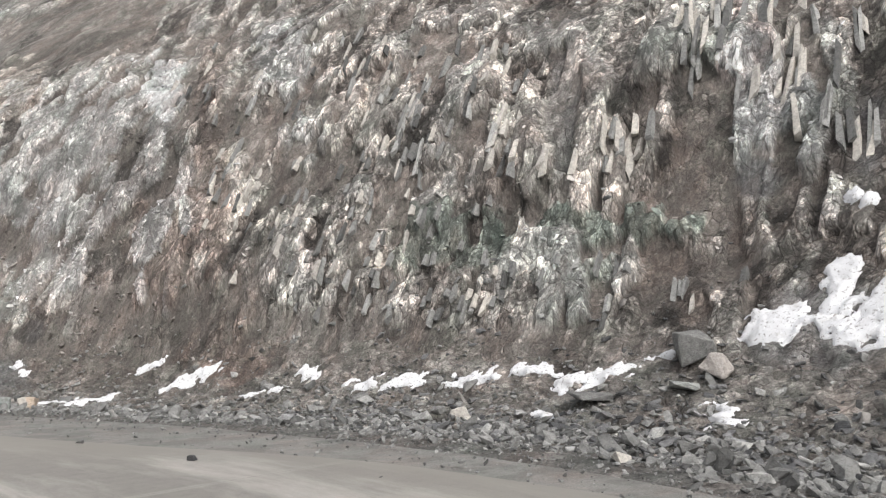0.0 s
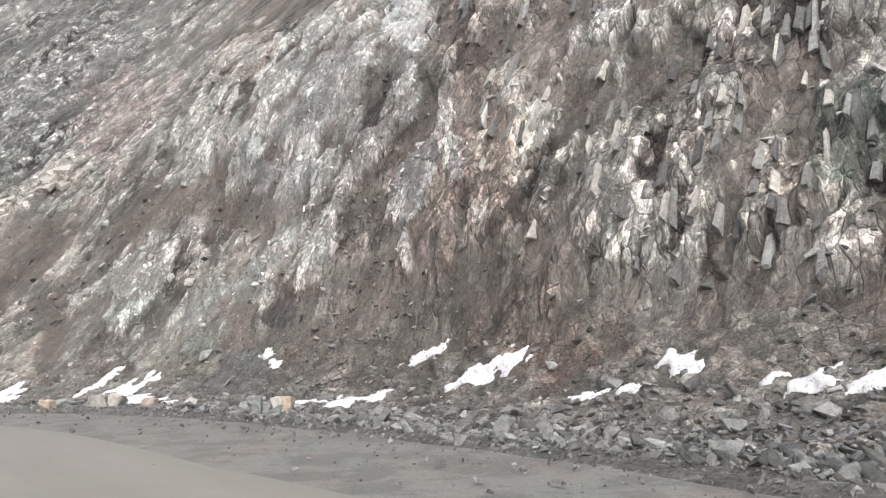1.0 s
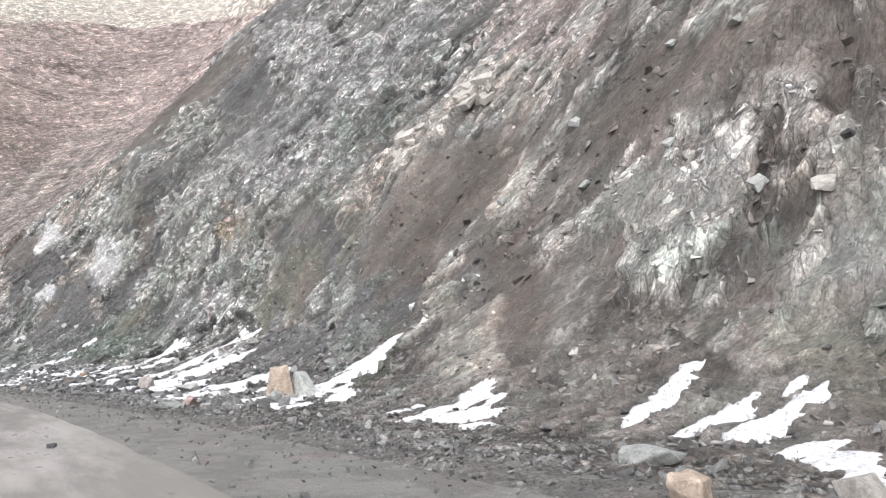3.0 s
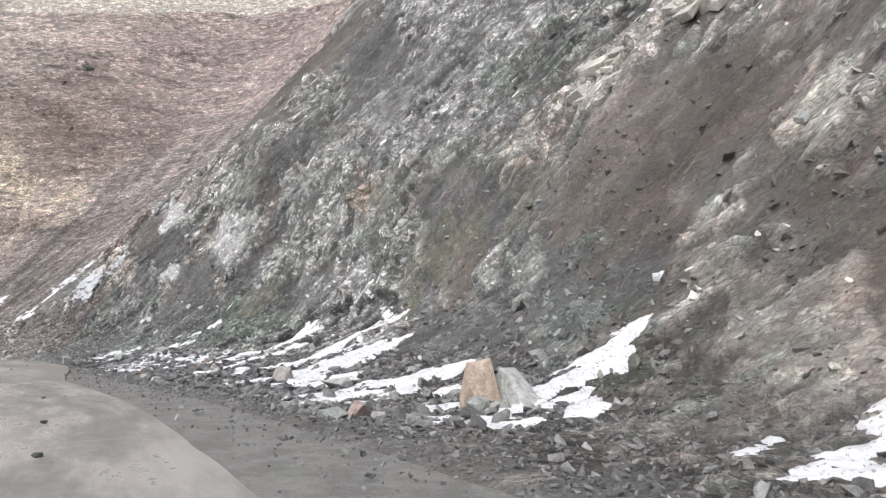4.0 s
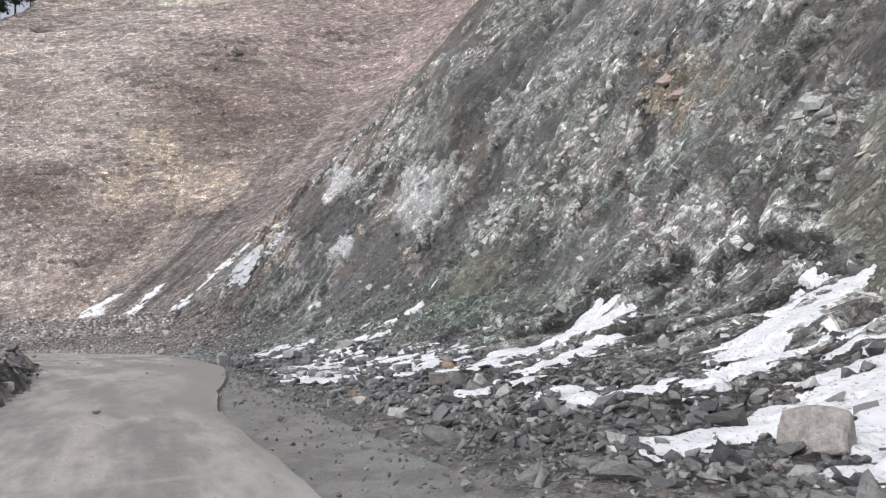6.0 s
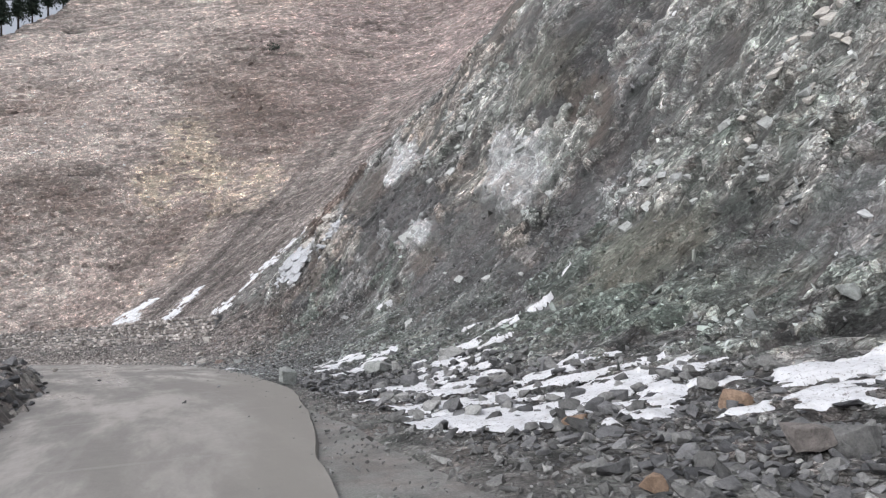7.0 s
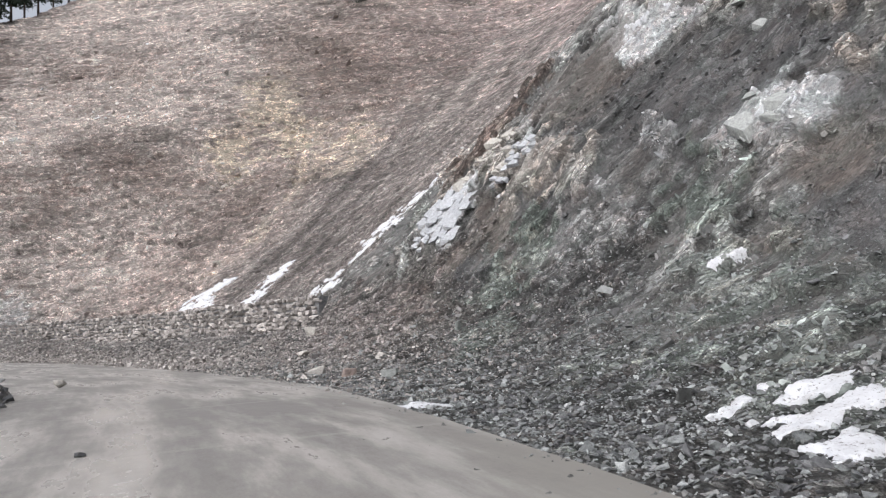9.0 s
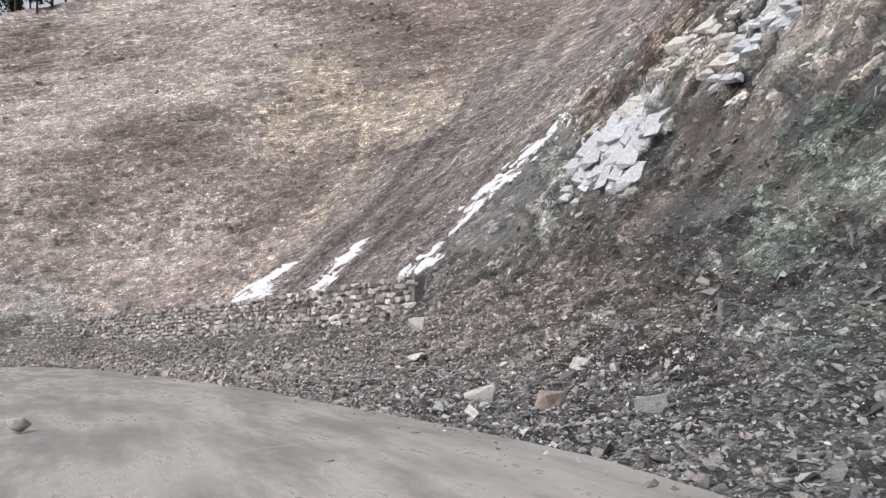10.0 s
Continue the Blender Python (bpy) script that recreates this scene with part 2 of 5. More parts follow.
# ---- the lie of the slope ----
# The slope is laid out round a turning point: a bearing in degrees, and the
# distance p up a 45-degree slope that starts at the road's edge.
CX, CY = -45.0, -40.0
BEARING = np.array([31, 46, 54, 62, 70, 80, 90, 100, 109, 116, 123, 132, 142, 150, 160, 172], float)
TOE_R = np.array([58.3, 67.3, 68.2, 67.5, 65.9, 65.0, 65.4, 67.8, 71.6, 75.3, 79.0, 84.2, 92.6, 100.1, 105.9, 108.0])
UP = np.array([0, 3, 7, 14, 24, 45, 85], float)
BULGE = np.array([
    [0.0] * 16,
    [-2.0, -2.7, -2.5, -2.6, -2.4, -2.5, -2.6, -2.7, -2.7, -2.7, -2.7, -2.7, -2.7, -2.2, -1.6, -1.1],
    [-3.1, -3.4, -1.9, -1.5, -2.0, -3.2, -4.8, -4.4, -4.1, -4.1, -4.2, -4.8, -4.9, -3.9, -2.9, -1.7],
    [-3.4, -2.2, 0.0, 0.9, 0.3, -1.7, -2.2, -3.0, -2.6, -2.2, -4.6, -6.8, -7.1, -6.5, -3.8, -2.2],
    [-3.3, -1.3, 0.5, 1.7, 1.6, -0.1, 0.0, -0.6, 0.3, -1.7, -5.8, -9.2, -9.7, -7.7, -3.5, -2.3],
    [-3.1, 0.0, 2.0, 3.0, 3.0, 2.8, 3.4, 3.4, 0.6, -5.4, -10.5, -14.0, -11.6, -5.4, -2.9, -3.1],
    [-3.4, 0.0, 2.0, 3.0, 3.0, 3.0, 3.5, 3.5, -1.0, -9.0, -15.4, -19.6, -10.2, -5.8, -5.1, -5.0]])


def hermite(x, knots):
    """Index of the knot below x and the four weights of a smooth curve through the knots."""
    x = np.clip(x, knots[0], knots[-1])
    i = np.clip(np.searchsorted(knots, x) - 1, 0, len(knots) - 2)
    t = (x - knots[i]) / (knots[i + 1] - knots[i])
    a, b = t * t * (3 - 2 * t), t * (1 - t)
    return i, 1 - a, a, b * (1 - t), -b * t


def smooth_rows(table, x, knots):
    """Curve through the last axis of a 1-D table."""
    i, w0, w1, m0, m1 = hermite(x, knots)
    slope = np.gradient(table, knots)
    h = knots[i + 1] - knots[i]
    return w0 * table[i] + w1 * table[i + 1] + h * (m0 * slope[i] + m1 * slope[i + 1])


LOGUP = np.log1p(UP / 5)


def bulge(theta, p):
    """How far the slope stands out from the 45-degree plane."""
    u = np.log1p(np.maximum(p, 0) / 5)
    rows = np.array([smooth_rows(row, theta, BEARING) for row in BULGE])
    i, w0, w1, m0, m1 = hermite(u, LOGUP)
    slope = np.gradient(rows, LOGUP, axis=0)
    k = np.arange(len(theta))
    h = LOGUP[i + 1] - LOGUP[i]
    n = w0 * rows[i, k] + w1 * rows[i + 1, k] + h * (m0 * slope[i, k] + m1 * slope[i + 1, k])
    return np.where(p < 0, -p - 0.16 * np.clip(-p / 0.5, 0, 1) ** 2, n)


def ground_z(x):
    t = np.clip((x + 16) / 13, 0, 1)
    return -0.3 * t * t * (3 - 2 * t)


def place(theta, p, n):
    """World place of a point of the slope."""
    r = smooth_rows(TOE_R, theta, BEARING) + (p - n) * 0.70711
    x, y = CX + r * np.cos(np.radians(theta)), CY + r * np.sin(np.radians(theta))
    z = (p + n) * 0.70711
    return x, y, z + ground_z(x) * np.clip(1 - z / 3, 0, 1)


def hashed(i, j, seed):
    h = (i.astype(np.int64) * 374761393 + j.astype(np.int64) * 668265263 + seed * 974634777) & 0x7FFFFFFF
    h = ((h ^ (h >> 13)) * 1274126177) & 0x7FFFFFFF
    h = ((h ^ (h >> 15)) * 739982445) & 0x7FFFFFFF
    return ((h ^ (h >> 12)) & 0xFFFFF) / float(0xFFFFF)


def value_noise(x, y, seed):
    i, j = np.floor(x), np.floor(y)
    u, v = x - i, y - j
    u, v = u * u * (3 - 2 * u), v * v * (3 - 2 * v)
    a = hashed(i, j, seed) * (1 - u) + hashed(i + 1, j, seed) * u
    c = hashed(i, j + 1, seed) * (1 - u) + hashed(i + 1, j + 1, seed) * u
    return a * (1 - v) + c * v


def fbm(x, y, seed, octaves=4):
    s, k, w = 0.0, 1.0, 0.5
    for o in range(octaves):
        s = s + w * (value_noise(x * k, y * k, seed + 31 * o) - 0.5)
        k, w = k * 2.03, w * 0.55
    return s


def blocks(x, y, seed, tilt=0.8, soft=0.0):
    """Broken rock: every cell is a flat facet at its own height and tilt, its edges worn by soft. Returns the height and the cell's own chance number."""
    i0, j0 = np.floor(x), np.floor(y)
    best = np.full(x.shape, 9e9)
    h, tone = np.zeros(x.shape), np.zeros(x.shape)
    cells = []
    for di in (-1, 0, 1):
        for dj in (-1, 0, 1):
            i, j = i0 + di, j0 + dj
            dx, dy = x - i - hashed(i, j, seed), y - j - hashed(i, j, seed + 1)
            d = np.hypot(dx, dy)
            near = d < best
            best = np.where(near, d, best)
            r = hashed(i, j, seed + 2)
            face = r - 0.5 + tilt * ((hashed(i, j, seed + 3) - 0.5) * dx + (hashed(i, j, seed + 4) - 0.65) * dy)
            h, tone = np.where(near, face, h), np.where(near, r, tone)
            if soft:
                cells.append((d, face))
    if soft:
        total, h = np.zeros(x.shape), np.zeros(x.shape)
        for d, face in cells:
            w = np.exp((best - d) / soft)
            total, h = total + w, h + w * face
        h = h / total
    return h, tone


def cracks(x, y, seed):
    """Large flat facets and the distance from the crack between them."""
    h, tone = blocks(x, y, seed, 0.7)
    i0, j0 = np.floor(x), np.floor(y)
    d = np.sort(np.stack([np.hypot(x - i0 - di - hashed(i0 + di, j0 + dj, seed), y - j0 - dj - hashed(i0 + di, j0 + dj, seed + 1))
                          for di in (-1, 0, 1) for dj in (-1, 0, 1)]), axis=0)
    return h, d[1] - d[0]


def ramp(x, a, b):
    t = np.clip((x - a) / (b - a), 0, 1)
    return t * t * (3 - 2 * t)


ARC = radians(1) * 72.0   # metres along the slope in a degree of bearing
SOIL, GREEN, MINT = (0.165, 0.149, 0.137), (0.225, 0.26, 0.235), (0.47, 0.485, 0.46)
CREAM, RUST, WHITE = (0.56, 0.515, 0.47), (0.45, 0.365, 0.29), (0.64, 0.655, 0.67)
BUFF, PALE = (0.56, 0.47, 0.375), (0.56, 0.525, 0.47)
ROSE, STEEL, SLATE = (0.47, 0.41, 0.395), (0.52, 0.53, 0.535), (0.15, 0.15, 0.152)
TAN, DUST = (0.61, 0.525, 0.43), (0.575, 0.507, 0.47)
OLIVE, RUSSET, ASH, ROSEHILL = (0.185, 0.185, 0.158), (0.23, 0.187, 0.168), (0.38, 0.36, 0.332), (0.44, 0.37, 0.357)
PATCHES = []


def patch(bearing, up, half_width, half_height, lean, colour, strength):
    """A stretch of the slope with a colour of its own: half width in degrees, half height in metres."""
    PATCHES.append((bearing, up, half_width, half_height, lean, colour, strength))


# the far hillside, then the cutting
patch(145.8, 51.3, 2.18, 7.96, 0.13, TAN, 0.85)
patch(142, 45, 0.72, 4.89, 1.05, TAN, 0.95)
patch(160.3, 50.3, 2.89, 14.19, 0.79, DUST, 0.8)
patch(153.6, 68.6, 3.7, 13.53, 0.26, DUST, 0.8)
patch(159.8, 67, 1.83, 11.38, 1.27, RUSSET, 0.7)
patch(147, 35.4, 2.77, 6.84, -0.49, DUST, 0.5)
patch(156.8, 30.6, 3.48, 3.45, 0.12, DUST, 0.6)
patch(157.9, 34.7, 3.19, 2.44, 0.25, RUSSET, 0.4)
patch(140.4, 57.8, 3.76, 7.73, 0.37, RUSSET, 0.4)
patch(136, 66.1, 4.18, 6.59, -0.11, RUSSET, 0.4)
patch(137.9, 42, 1.21, 5.69, 0.12, TAN, 0.45)
patch(153, 11.5, 1.72, 3.02, 0.71, STEEL, 0.6)
patch(165.3, 73.9, 1.9, 9.12, 0.69, RUSSET, 0.7)
patch(150.2, 25.1, 3.13, 5.15, -0.4, DUST, 0.5)
patch(148.4, 46.5, 1.93, 5.13, 0.16, DUST, 0.5)
patch(153.3, 21.2, 2.88, 3.49, 0.14, DUST, 0.4)
patch(161.5, 89.4, 2.42, 13.93, 0.19, DUST, 0.9)
patch(153.8, 39.8, 3.45, 4.89, 0.22, RUSSET, 0.5)
patch(136.2, 76, 5.43, 13.55, -0.35, ROSEHILL, 0.5)
patch(142.3, 68, 1.83, 8.74, 0.54, RUSSET, 0.6)
patch(147.2, 89.7, 2.51, 9.89, 0.52, DUST, 0.6)
patch(139.8, 99.2, 3.48, 7.54, -0.53, ROSEHILL, 0.6)
patch(153.3, 59.6, 3.55, 10.57, -0.17, DUST, 0.5)
patch(151.6, 22.7, 3.1, 5.3, 0.28, DUST, 0.5)
patch(147.5, 58.2, 2.8, 12.08, 0.46, DUST, 0.8)
patch(145.6, 41, 1.21, 3.92, 0.37, TAN, 0.8)
patch(138.1, 72.3, 4.37, 11.09, -0.03, RUSSET, 0.4)
patch(141.8, 45.6, 1.95, 4.19, 0.24, TAN, 0.5)
patch(144.9, 54.8, 1.5, 6.5, 0.2, TAN, 0.8)
patch(156.9, 68, 2.2, 7, 0.4, RUSSET, 0.55)
patch(143.5, 66, 2.6, 7, 0.3, RUSSET, 0.55)
patch(149.5, 36, 3.2, 3.4, 0.2, RUSSET, 0.55)
patch(155.4, 30.5, 1.6, 3.2, 0.1, RUSSET, 0.6)
patch(142.8, 33, 1.3, 5, -0.6, RUSSET, 0.5)
patch(139.6, 36, 0.5, 12, -1.2, TAN, 0.3)
patch(133, 60, 0.45, 24, -1.6, DUST, 0.4)
patch(130.8, 66, 0.3, 26, -1.6, DUST, 0.4)
patch(128.5, 80, 3.2, 62.03, 6.84, ROSEHILL, 0.4)
patch(128.4, 100.9, 6, 43, 0.7, ROSEHILL, 0.8)
patch(46.2, 5.2, 1.12, 1.24, 0.18, SLATE, 0.7)
patch(45.7, 9.5, 0.38, 1.81, 0.27, SLATE, 0.8)
patch(47.6, 6.5, 1.08, 0.85, -0.21, SOIL, 0.85)
patch(49.8, 7.5, 1.68, 0.64, -0.34, GREEN, 0.8)
patch(60.1, 5.3, 2.45, 1.39, 0.31, SOIL, 0.85)
patch(62.5, 3.9, 3.2, 0.99, 0.23, SOIL, 0.8)
patch(57.5, 3.8, 0.99, 0.69, 0.37, RUSSET, 0.8)
patch(61.6, 8.5, 1.83, 1.73, 0.46, RUSSET, 0.7)
patch(70.8, 23, 3.52, 4.45, 0.47, SOIL, 0.7)
patch(70.2, 16.9, 1.38, 3.32, 1.49, CREAM, 0.52)
patch(65.6, 12.2, 2.93, 3.51, 0.74, STEEL, 0.45)
patch(64.1, 16, 0.5, 1.9, 1.7, WHITE, 0.6)
patch(49.8, 9.6, 0.65, 1.32, 0.3, CREAM, 0.9)
patch(51.8, 10.5, 0.75, 1.77, 0.43, CREAM, 0.85)
# the next patch is a narrow crevice, its shade put into the colour
patch(51, 10.9, 0.33, 2.2, 1.04, SLATE, 0.6)
patch(48, 13.6, 0.6, 1.96, 0.44, ROSE, 0.9)
patch(49.1, 14.2, 0.66, 1.65, 0.46, MINT, 0.8)
patch(47, 10.8, 0.79, 1.23, 0.27, STEEL, 0.8)
patch(47.3, 8.9, 0.49, 0.63, 0.21, SLATE, 0.8)
patch(46.1, 11, 0.37, 1.53, 0.29, MINT, 0.7)
patch(50.5, 6.3, 0.64, 0.85, 0.53, MINT, 0.8)
patch(49.5, 6.3, 0.4, 0.52, -0.13, MINT, 0.8)
patch(54.4, 6.6, 0.72, 0.57, -0.15, CREAM, 0.9)
patch(56.2, 12.2, 0.8, 1.45, 0.6, CREAM, 0.8)
patch(59.6, 9.8, 0.49, 1.32, 0.83, CREAM, 0.6)
patch(58.9, 8.5, 0.82, 0.86, 0.23, CREAM, 0.52)
patch(52.8, 6.9, 0.92, 0.63, 0.21, GREEN, 0.7)
patch(60, 16.1, 0.74, 2.76, 1.45, STEEL, 0.52)
patch(54.9, 4.4, 3.72, 0.71, 0.18, SOIL, 0.55)
patch(50.9, 4.3, 3.3, 0.47, -0.28, SOIL, 0.5)
patch(48.3, 8.4, 0.48, 0.64, 0.2, SOIL, 0.5)
patch(61.4, 13.1, 0.47, 5.7, 4.41, RUSSET, 0.5)
patch(106.3, 30.3, 4.71, 6.37, -0.24, SOIL, 0.85)
patch(100.5, 35.3, 1.45, 7.75, 2.58, SLATE, 0.8)
patch(95.4, 28.2, 1.91, 5.4, 2.21, STEEL, 0.8)
patch(77.7, 18.6, 2.13, 4.25, 1.49, ROSE, 0.64)
patch(78.6, 14.7, 1.35, 1.91, 1.54, CREAM, 0.75)
patch(81.3, 13.3, 1.56, 1.31, 0.32, CREAM, 0.71)
patch(83, 11.9, 1.15, 0.72, 0.14, CREAM, 0.68)
patch(77.3, 9.8, 3.05, 2.06, 0.3, SOIL, 0.95)
patch(77.6, 7, 1.65, 2.78, 0.75, SOIL, 0.8)
patch(73.2, 5.8, 0.84, 2.51, 2.09, SOIL, 0.85)
patch(71.4, 9.6, 2.45, 0.94, 0.09, SOIL, 0.8)
patch(68.3, 9.3, 1.36, 1.25, 1.83, SOIL, 0.55)
patch(67, 9, 0.43, 0.58, 0.73, SOIL, 0.8)
patch(70.4, 6.5, 1.14, 1.15, 0.55, MINT, 0.45)
patch(68, 5.4, 0.64, 0.65, 0.53, MINT, 0.49)
patch(67.7, 6.3, 0.56, 0.4, 0.67, CREAM, 0.6)
patch(65.7, 7, 0.37, 0.46, 0.59, MINT, 0.52)
patch(65.7, 5.8, 0.92, 0.45, 0.84, MINT, 0.45)
patch(74.6, 8.6, 0.5, 1.63, 1.83, CREAM, 0.45)
patch(74.2, 4.8, 0.88, 1.24, 1.32, CREAM, 0.49)
patch(96.3, 12, 3.69, 2.48, 0.6, MINT, 0.5)
patch(83.6, 8.8, 3.32, 3.11, 1.09, SLATE, 0.7)
patch(80.3, 6.2, 1.99, 1.95, 1.44, GREEN, 0.5)
patch(70.6, 12.7, 1.44, 1.49, 1.09, MINT, 0.52)
patch(67.4, 10.6, 0.84, 1.35, 2.03, STEEL, 0.38)
patch(64.8, 3.2, 1.24, 0.83, 0.13, SLATE, 0.75)
patch(66.6, 3.7, 0.93, 0.8, 0.35, OLIVE, 0.6)
patch(65.9, 4.5, 0.57, 0.43, -0.36, GREEN, 0.4)
patch(64.3, 5, 0.35, 0.5, 0.31, SLATE, 0.4)
patch(97.2, 18.7, 6.26, 4.36, -0.47, STEEL, 0.5)
patch(86.4, 22.1, 3.04, 3.48, -0.34, STEEL, 0.5)
patch(66.9, 5.2, 0.54, 1.03, 0.62, SLATE, 0.4)
patch(106.8, 27.5, 1.6, 3, -0.6, SOIL, 0.95)
patch(110, 21.5, 1, 2.5, -0.6, CREAM, 0.9)
patch(102.8, 24.5, 1.99, 2.13, 0.07, MINT, 0.8)
patch(99.8, 27, 2.28, 3.69, 0.75, SLATE, 0.9)
patch(111.5, 17.5, 1.8, 2.5, -0.4, MINT, 0.9)
patch(113.5, 15.5, 1, 1.5, -0.4, CREAM, 0.8)
patch(101.8, 19.4, 3.02, 3.99, -1.34, SLATE, 0.75)
patch(115.8, 12.3, 2.68, 2.69, 0.14, SLATE, 0.6)
patch(97, 9.8, 4.47, 1.38, -0.18, GREEN, 0.7)
patch(91.9, 12.5, 1.03, 1.37, 0.93, BUFF, 1)
patch(88.8, 9.9, 1.69, 1.25, 1.08, MINT, 0.9)
patch(91.6, 8.7, 2.36, 1.13, 0.2, STEEL, 0.65)
patch(99, 19.2, 2.3, 2.44, 0.7, MINT, 0.5)
patch(87.6, 14.7, 3.51, 2.08, -0.18, STEEL, 0.6)
patch(92, 19.4, 3.1, 1.69, 0.1, SLATE, 0.5)
patch(82.8, 12, 1.17, 1.15, 0.14, CREAM, 0.71)
patch(81.5, 13, 0.84, 1.24, 0.61, CREAM, 0.68)
patch(85.2, 16.1, 1.72, 1.51, 0.13, GREEN, 0.6)
patch(79, 10.3, 1.83, 2.03, 0.08, SOIL, 1)
patch(79.7, 9, 1.24, 1.46, -0.07, SOIL, 0.85)
patch(82, 9.6, 0.85, 1.58, 1, OLIVE, 0.7)
patch(77.3, 7.2, 0.84, 1.16, 0.86, SOIL, 0.95)
patch(80.5, 5.5, 3.15, 1.58, 0.41, SLATE, 0.75)
patch(84.9, 7.7, 1.97, 2.26, 1.07, SLATE, 0.7)
patch(82.5, 7.4, 0.5, 1.01, 1.45, MINT, 0.75)
patch(80.6, 6.9, 0.39, 0.77, 1.34, MINT, 0.52)
patch(84.6, 7.2, 0.33, 0.48, 1.34, MINT, 0.8)
patch(78.2, 4.7, 0.78, 0.58, 0.63, GREEN, 0.4)
patch(76.8, 5.9, 0.66, 0.91, 0.77, SLATE, 0.85)
patch(75.5, 3.5, 0.34, 1.13, 1.68, OLIVE, 0.8)
patch(104.7, 6.4, 6.75, 4.31, -0.58, GREEN, 0.5)
patch(97.4, 6.9, 5.2, 1.47, 0.24, GREEN, 0.5)
patch(121.7, 7.8, 4.52, 4.24, -0.02, SOIL, 0.35)
patch(100.6, 13.8, 2.49, 2.62, -0.6, SLATE, 0.6)
patch(111, 21, 0.9, 2, -0.6, CREAM, 0.9)
patch(109.5, 25, 1.2, 2, -0.5, SOIL, 0.85)
patch(112.3, 18, 1.6, 2.4, -0.5, CREAM, 0.85)
patch(103.3, 17.6, 2.36, 3.58, -0.8, SLATE, 0.75)
patch(97.4, 15.8, 2.22, 2.5, 0.68, MINT, 0.75)
patch(94.4, 11.2, 1.6, 0.95, 0.45, MINT, 0.7)
patch(88.9, 9.9, 1.25, 1.63, 0.56, MINT, 0.9)
patch(88.7, 9.3, 0.57, 0.57, 0.56, GREEN, 0.5)
patch(92.5, 8.3, 2.09, 0.95, 0.46, STEEL, 0.6)
patch(96.6, 8.8, 2.87, 1.46, 0.48, SLATE, 0.5)
patch(105.6, 8.4, 3.82, 2.29, -0.41, SLATE, 0.55)
patch(88, 12.5, 3, 1.21, 0.36, OLIVE, 0.5)
patch(86.4, 13, 1.57, 1.01, 1.04, MINT, 0.55)
patch(85.1, 8.8, 1.42, 1.9, 0.69, OLIVE, 0.9)
patch(83.8, 7.2, 0.79, 1.68, 0.99, SOIL, 0.8)
patch(86.8, 7.3, 0.49, 1.47, 1.54, OLIVE, 0.8)
patch(83.1, 4.8, 0.88, 1.35, 0.7, SLATE, 0.75)
patch(118.8, 6.4, 5.3, 4.92, 0.32, SOIL, 0.35)
patch(92.2, 11, 1.12, 2.08, 2.62, SLATE, 0.35)
patch(97, 10.2, 1.29, 0.85, 0.64, MINT, 0.4)
patch(113.4, 20, 1.2, 2.2, -0.5, CREAM, 0.9)
patch(107.2, 17.2, 1.94, 2.27, 0.49, MINT, 0.75)
patch(105.3, 13.2, 1.5, 1.3, 0.09, STEEL, 1)
patch(110.6, 11.4, 1.02, 0.84, 0.37, STEEL, 1)
patch(113.7, 17.1, 1.31, 1.58, 0.89, WHITE, 0.7)
patch(104.1, 9.9, 0.55, 0.64, 0.6, CREAM, 0.7)
patch(107.4, 9.4, 2.61, 1.69, -0.19, SLATE, 0.7)
patch(102.6, 14.4, 1.14, 1.89, 0.71, SOIL, 0.9)
patch(101.3, 12.1, 1.33, 1.09, -0.32, SLATE, 0.65)
patch(98.4, 10.2, 0.94, 0.65, 0.4, MINT, 0.85)
patch(100.4, 10.7, 0.83, 0.73, 0.03, STEEL, 0.6)
patch(98.9, 11.8, 0.71, 0.88, -0.01, MINT, 0.6)
patch(98.3, 12.2, 0.54, 0.9, 0.72, MINT, 0.5)
patch(98.6, 8.1, 1.44, 1.17, -0.16, OLIVE, 0.7)
patch(97.6, 6, 1.28, 0.75, 0.24, GREEN, 0.6)
patch(101.7, 7.9, 1.27, 1.2, -0.1, SLATE, 0.7)
patch(103.4, 6.1, 1.28, 1.05, -0.47, SLATE, 0.5)
patch(113.8, 9.1, 2.75, 1.53, -0.69, STEEL, 0.35)
patch(113.8, 5.6, 3.22, 2.98, -0.32, SLATE, 0.55)
patch(107.3, 11.1, 1.53, 1.39, -0.8, OLIVE, 0.5)
patch(104.9, 17.8, 1.44, 1.41, -0.02, OLIVE, 0.5)
patch(123.6, 19.4, 0.69, 4.86, 2.61, CREAM, 0.95)
patch(120.4, 17, 0.74, 4.08, 1.78, CREAM, 0.95)
patch(118.1, 11.9, 0.33, 0.83, 0.84, CREAM, 1)
patch(117.4, 13.2, 0.37, 1.15, 1.05, WHITE, 0.9)
patch(118.9, 11.6, 0.65, 1.58, 0.89, SOIL, 0.95)
patch(116.7, 11.5, 0.85, 1.4, 0.36, SLATE, 0.95)
patch(119.6, 9.4, 1.03, 0.75, -0.05, SOIL, 0.9)
patch(120.8, 7.6, 0.81, 1.27, 0.18, SOIL, 0.95)
patch(117.7, 10.2, 0.46, 0.98, 0.55, SOIL, 0.7)
patch(121, 18, 1.6, 1.6, 0, RUSSET, 0.85)
patch(116.2, 9.1, 0.57, 1.32, 0.33, GREEN, 0.8)
patch(117.3, 7.5, 0.97, 1.01, -0.04, GREEN, 0.7)
patch(116.1, 5.1, 0.82, 0.93, 0.3, GREEN, 0.5)
patch(118.3, 7.8, 0.75, 1.04, 0.14, SLATE, 0.8)
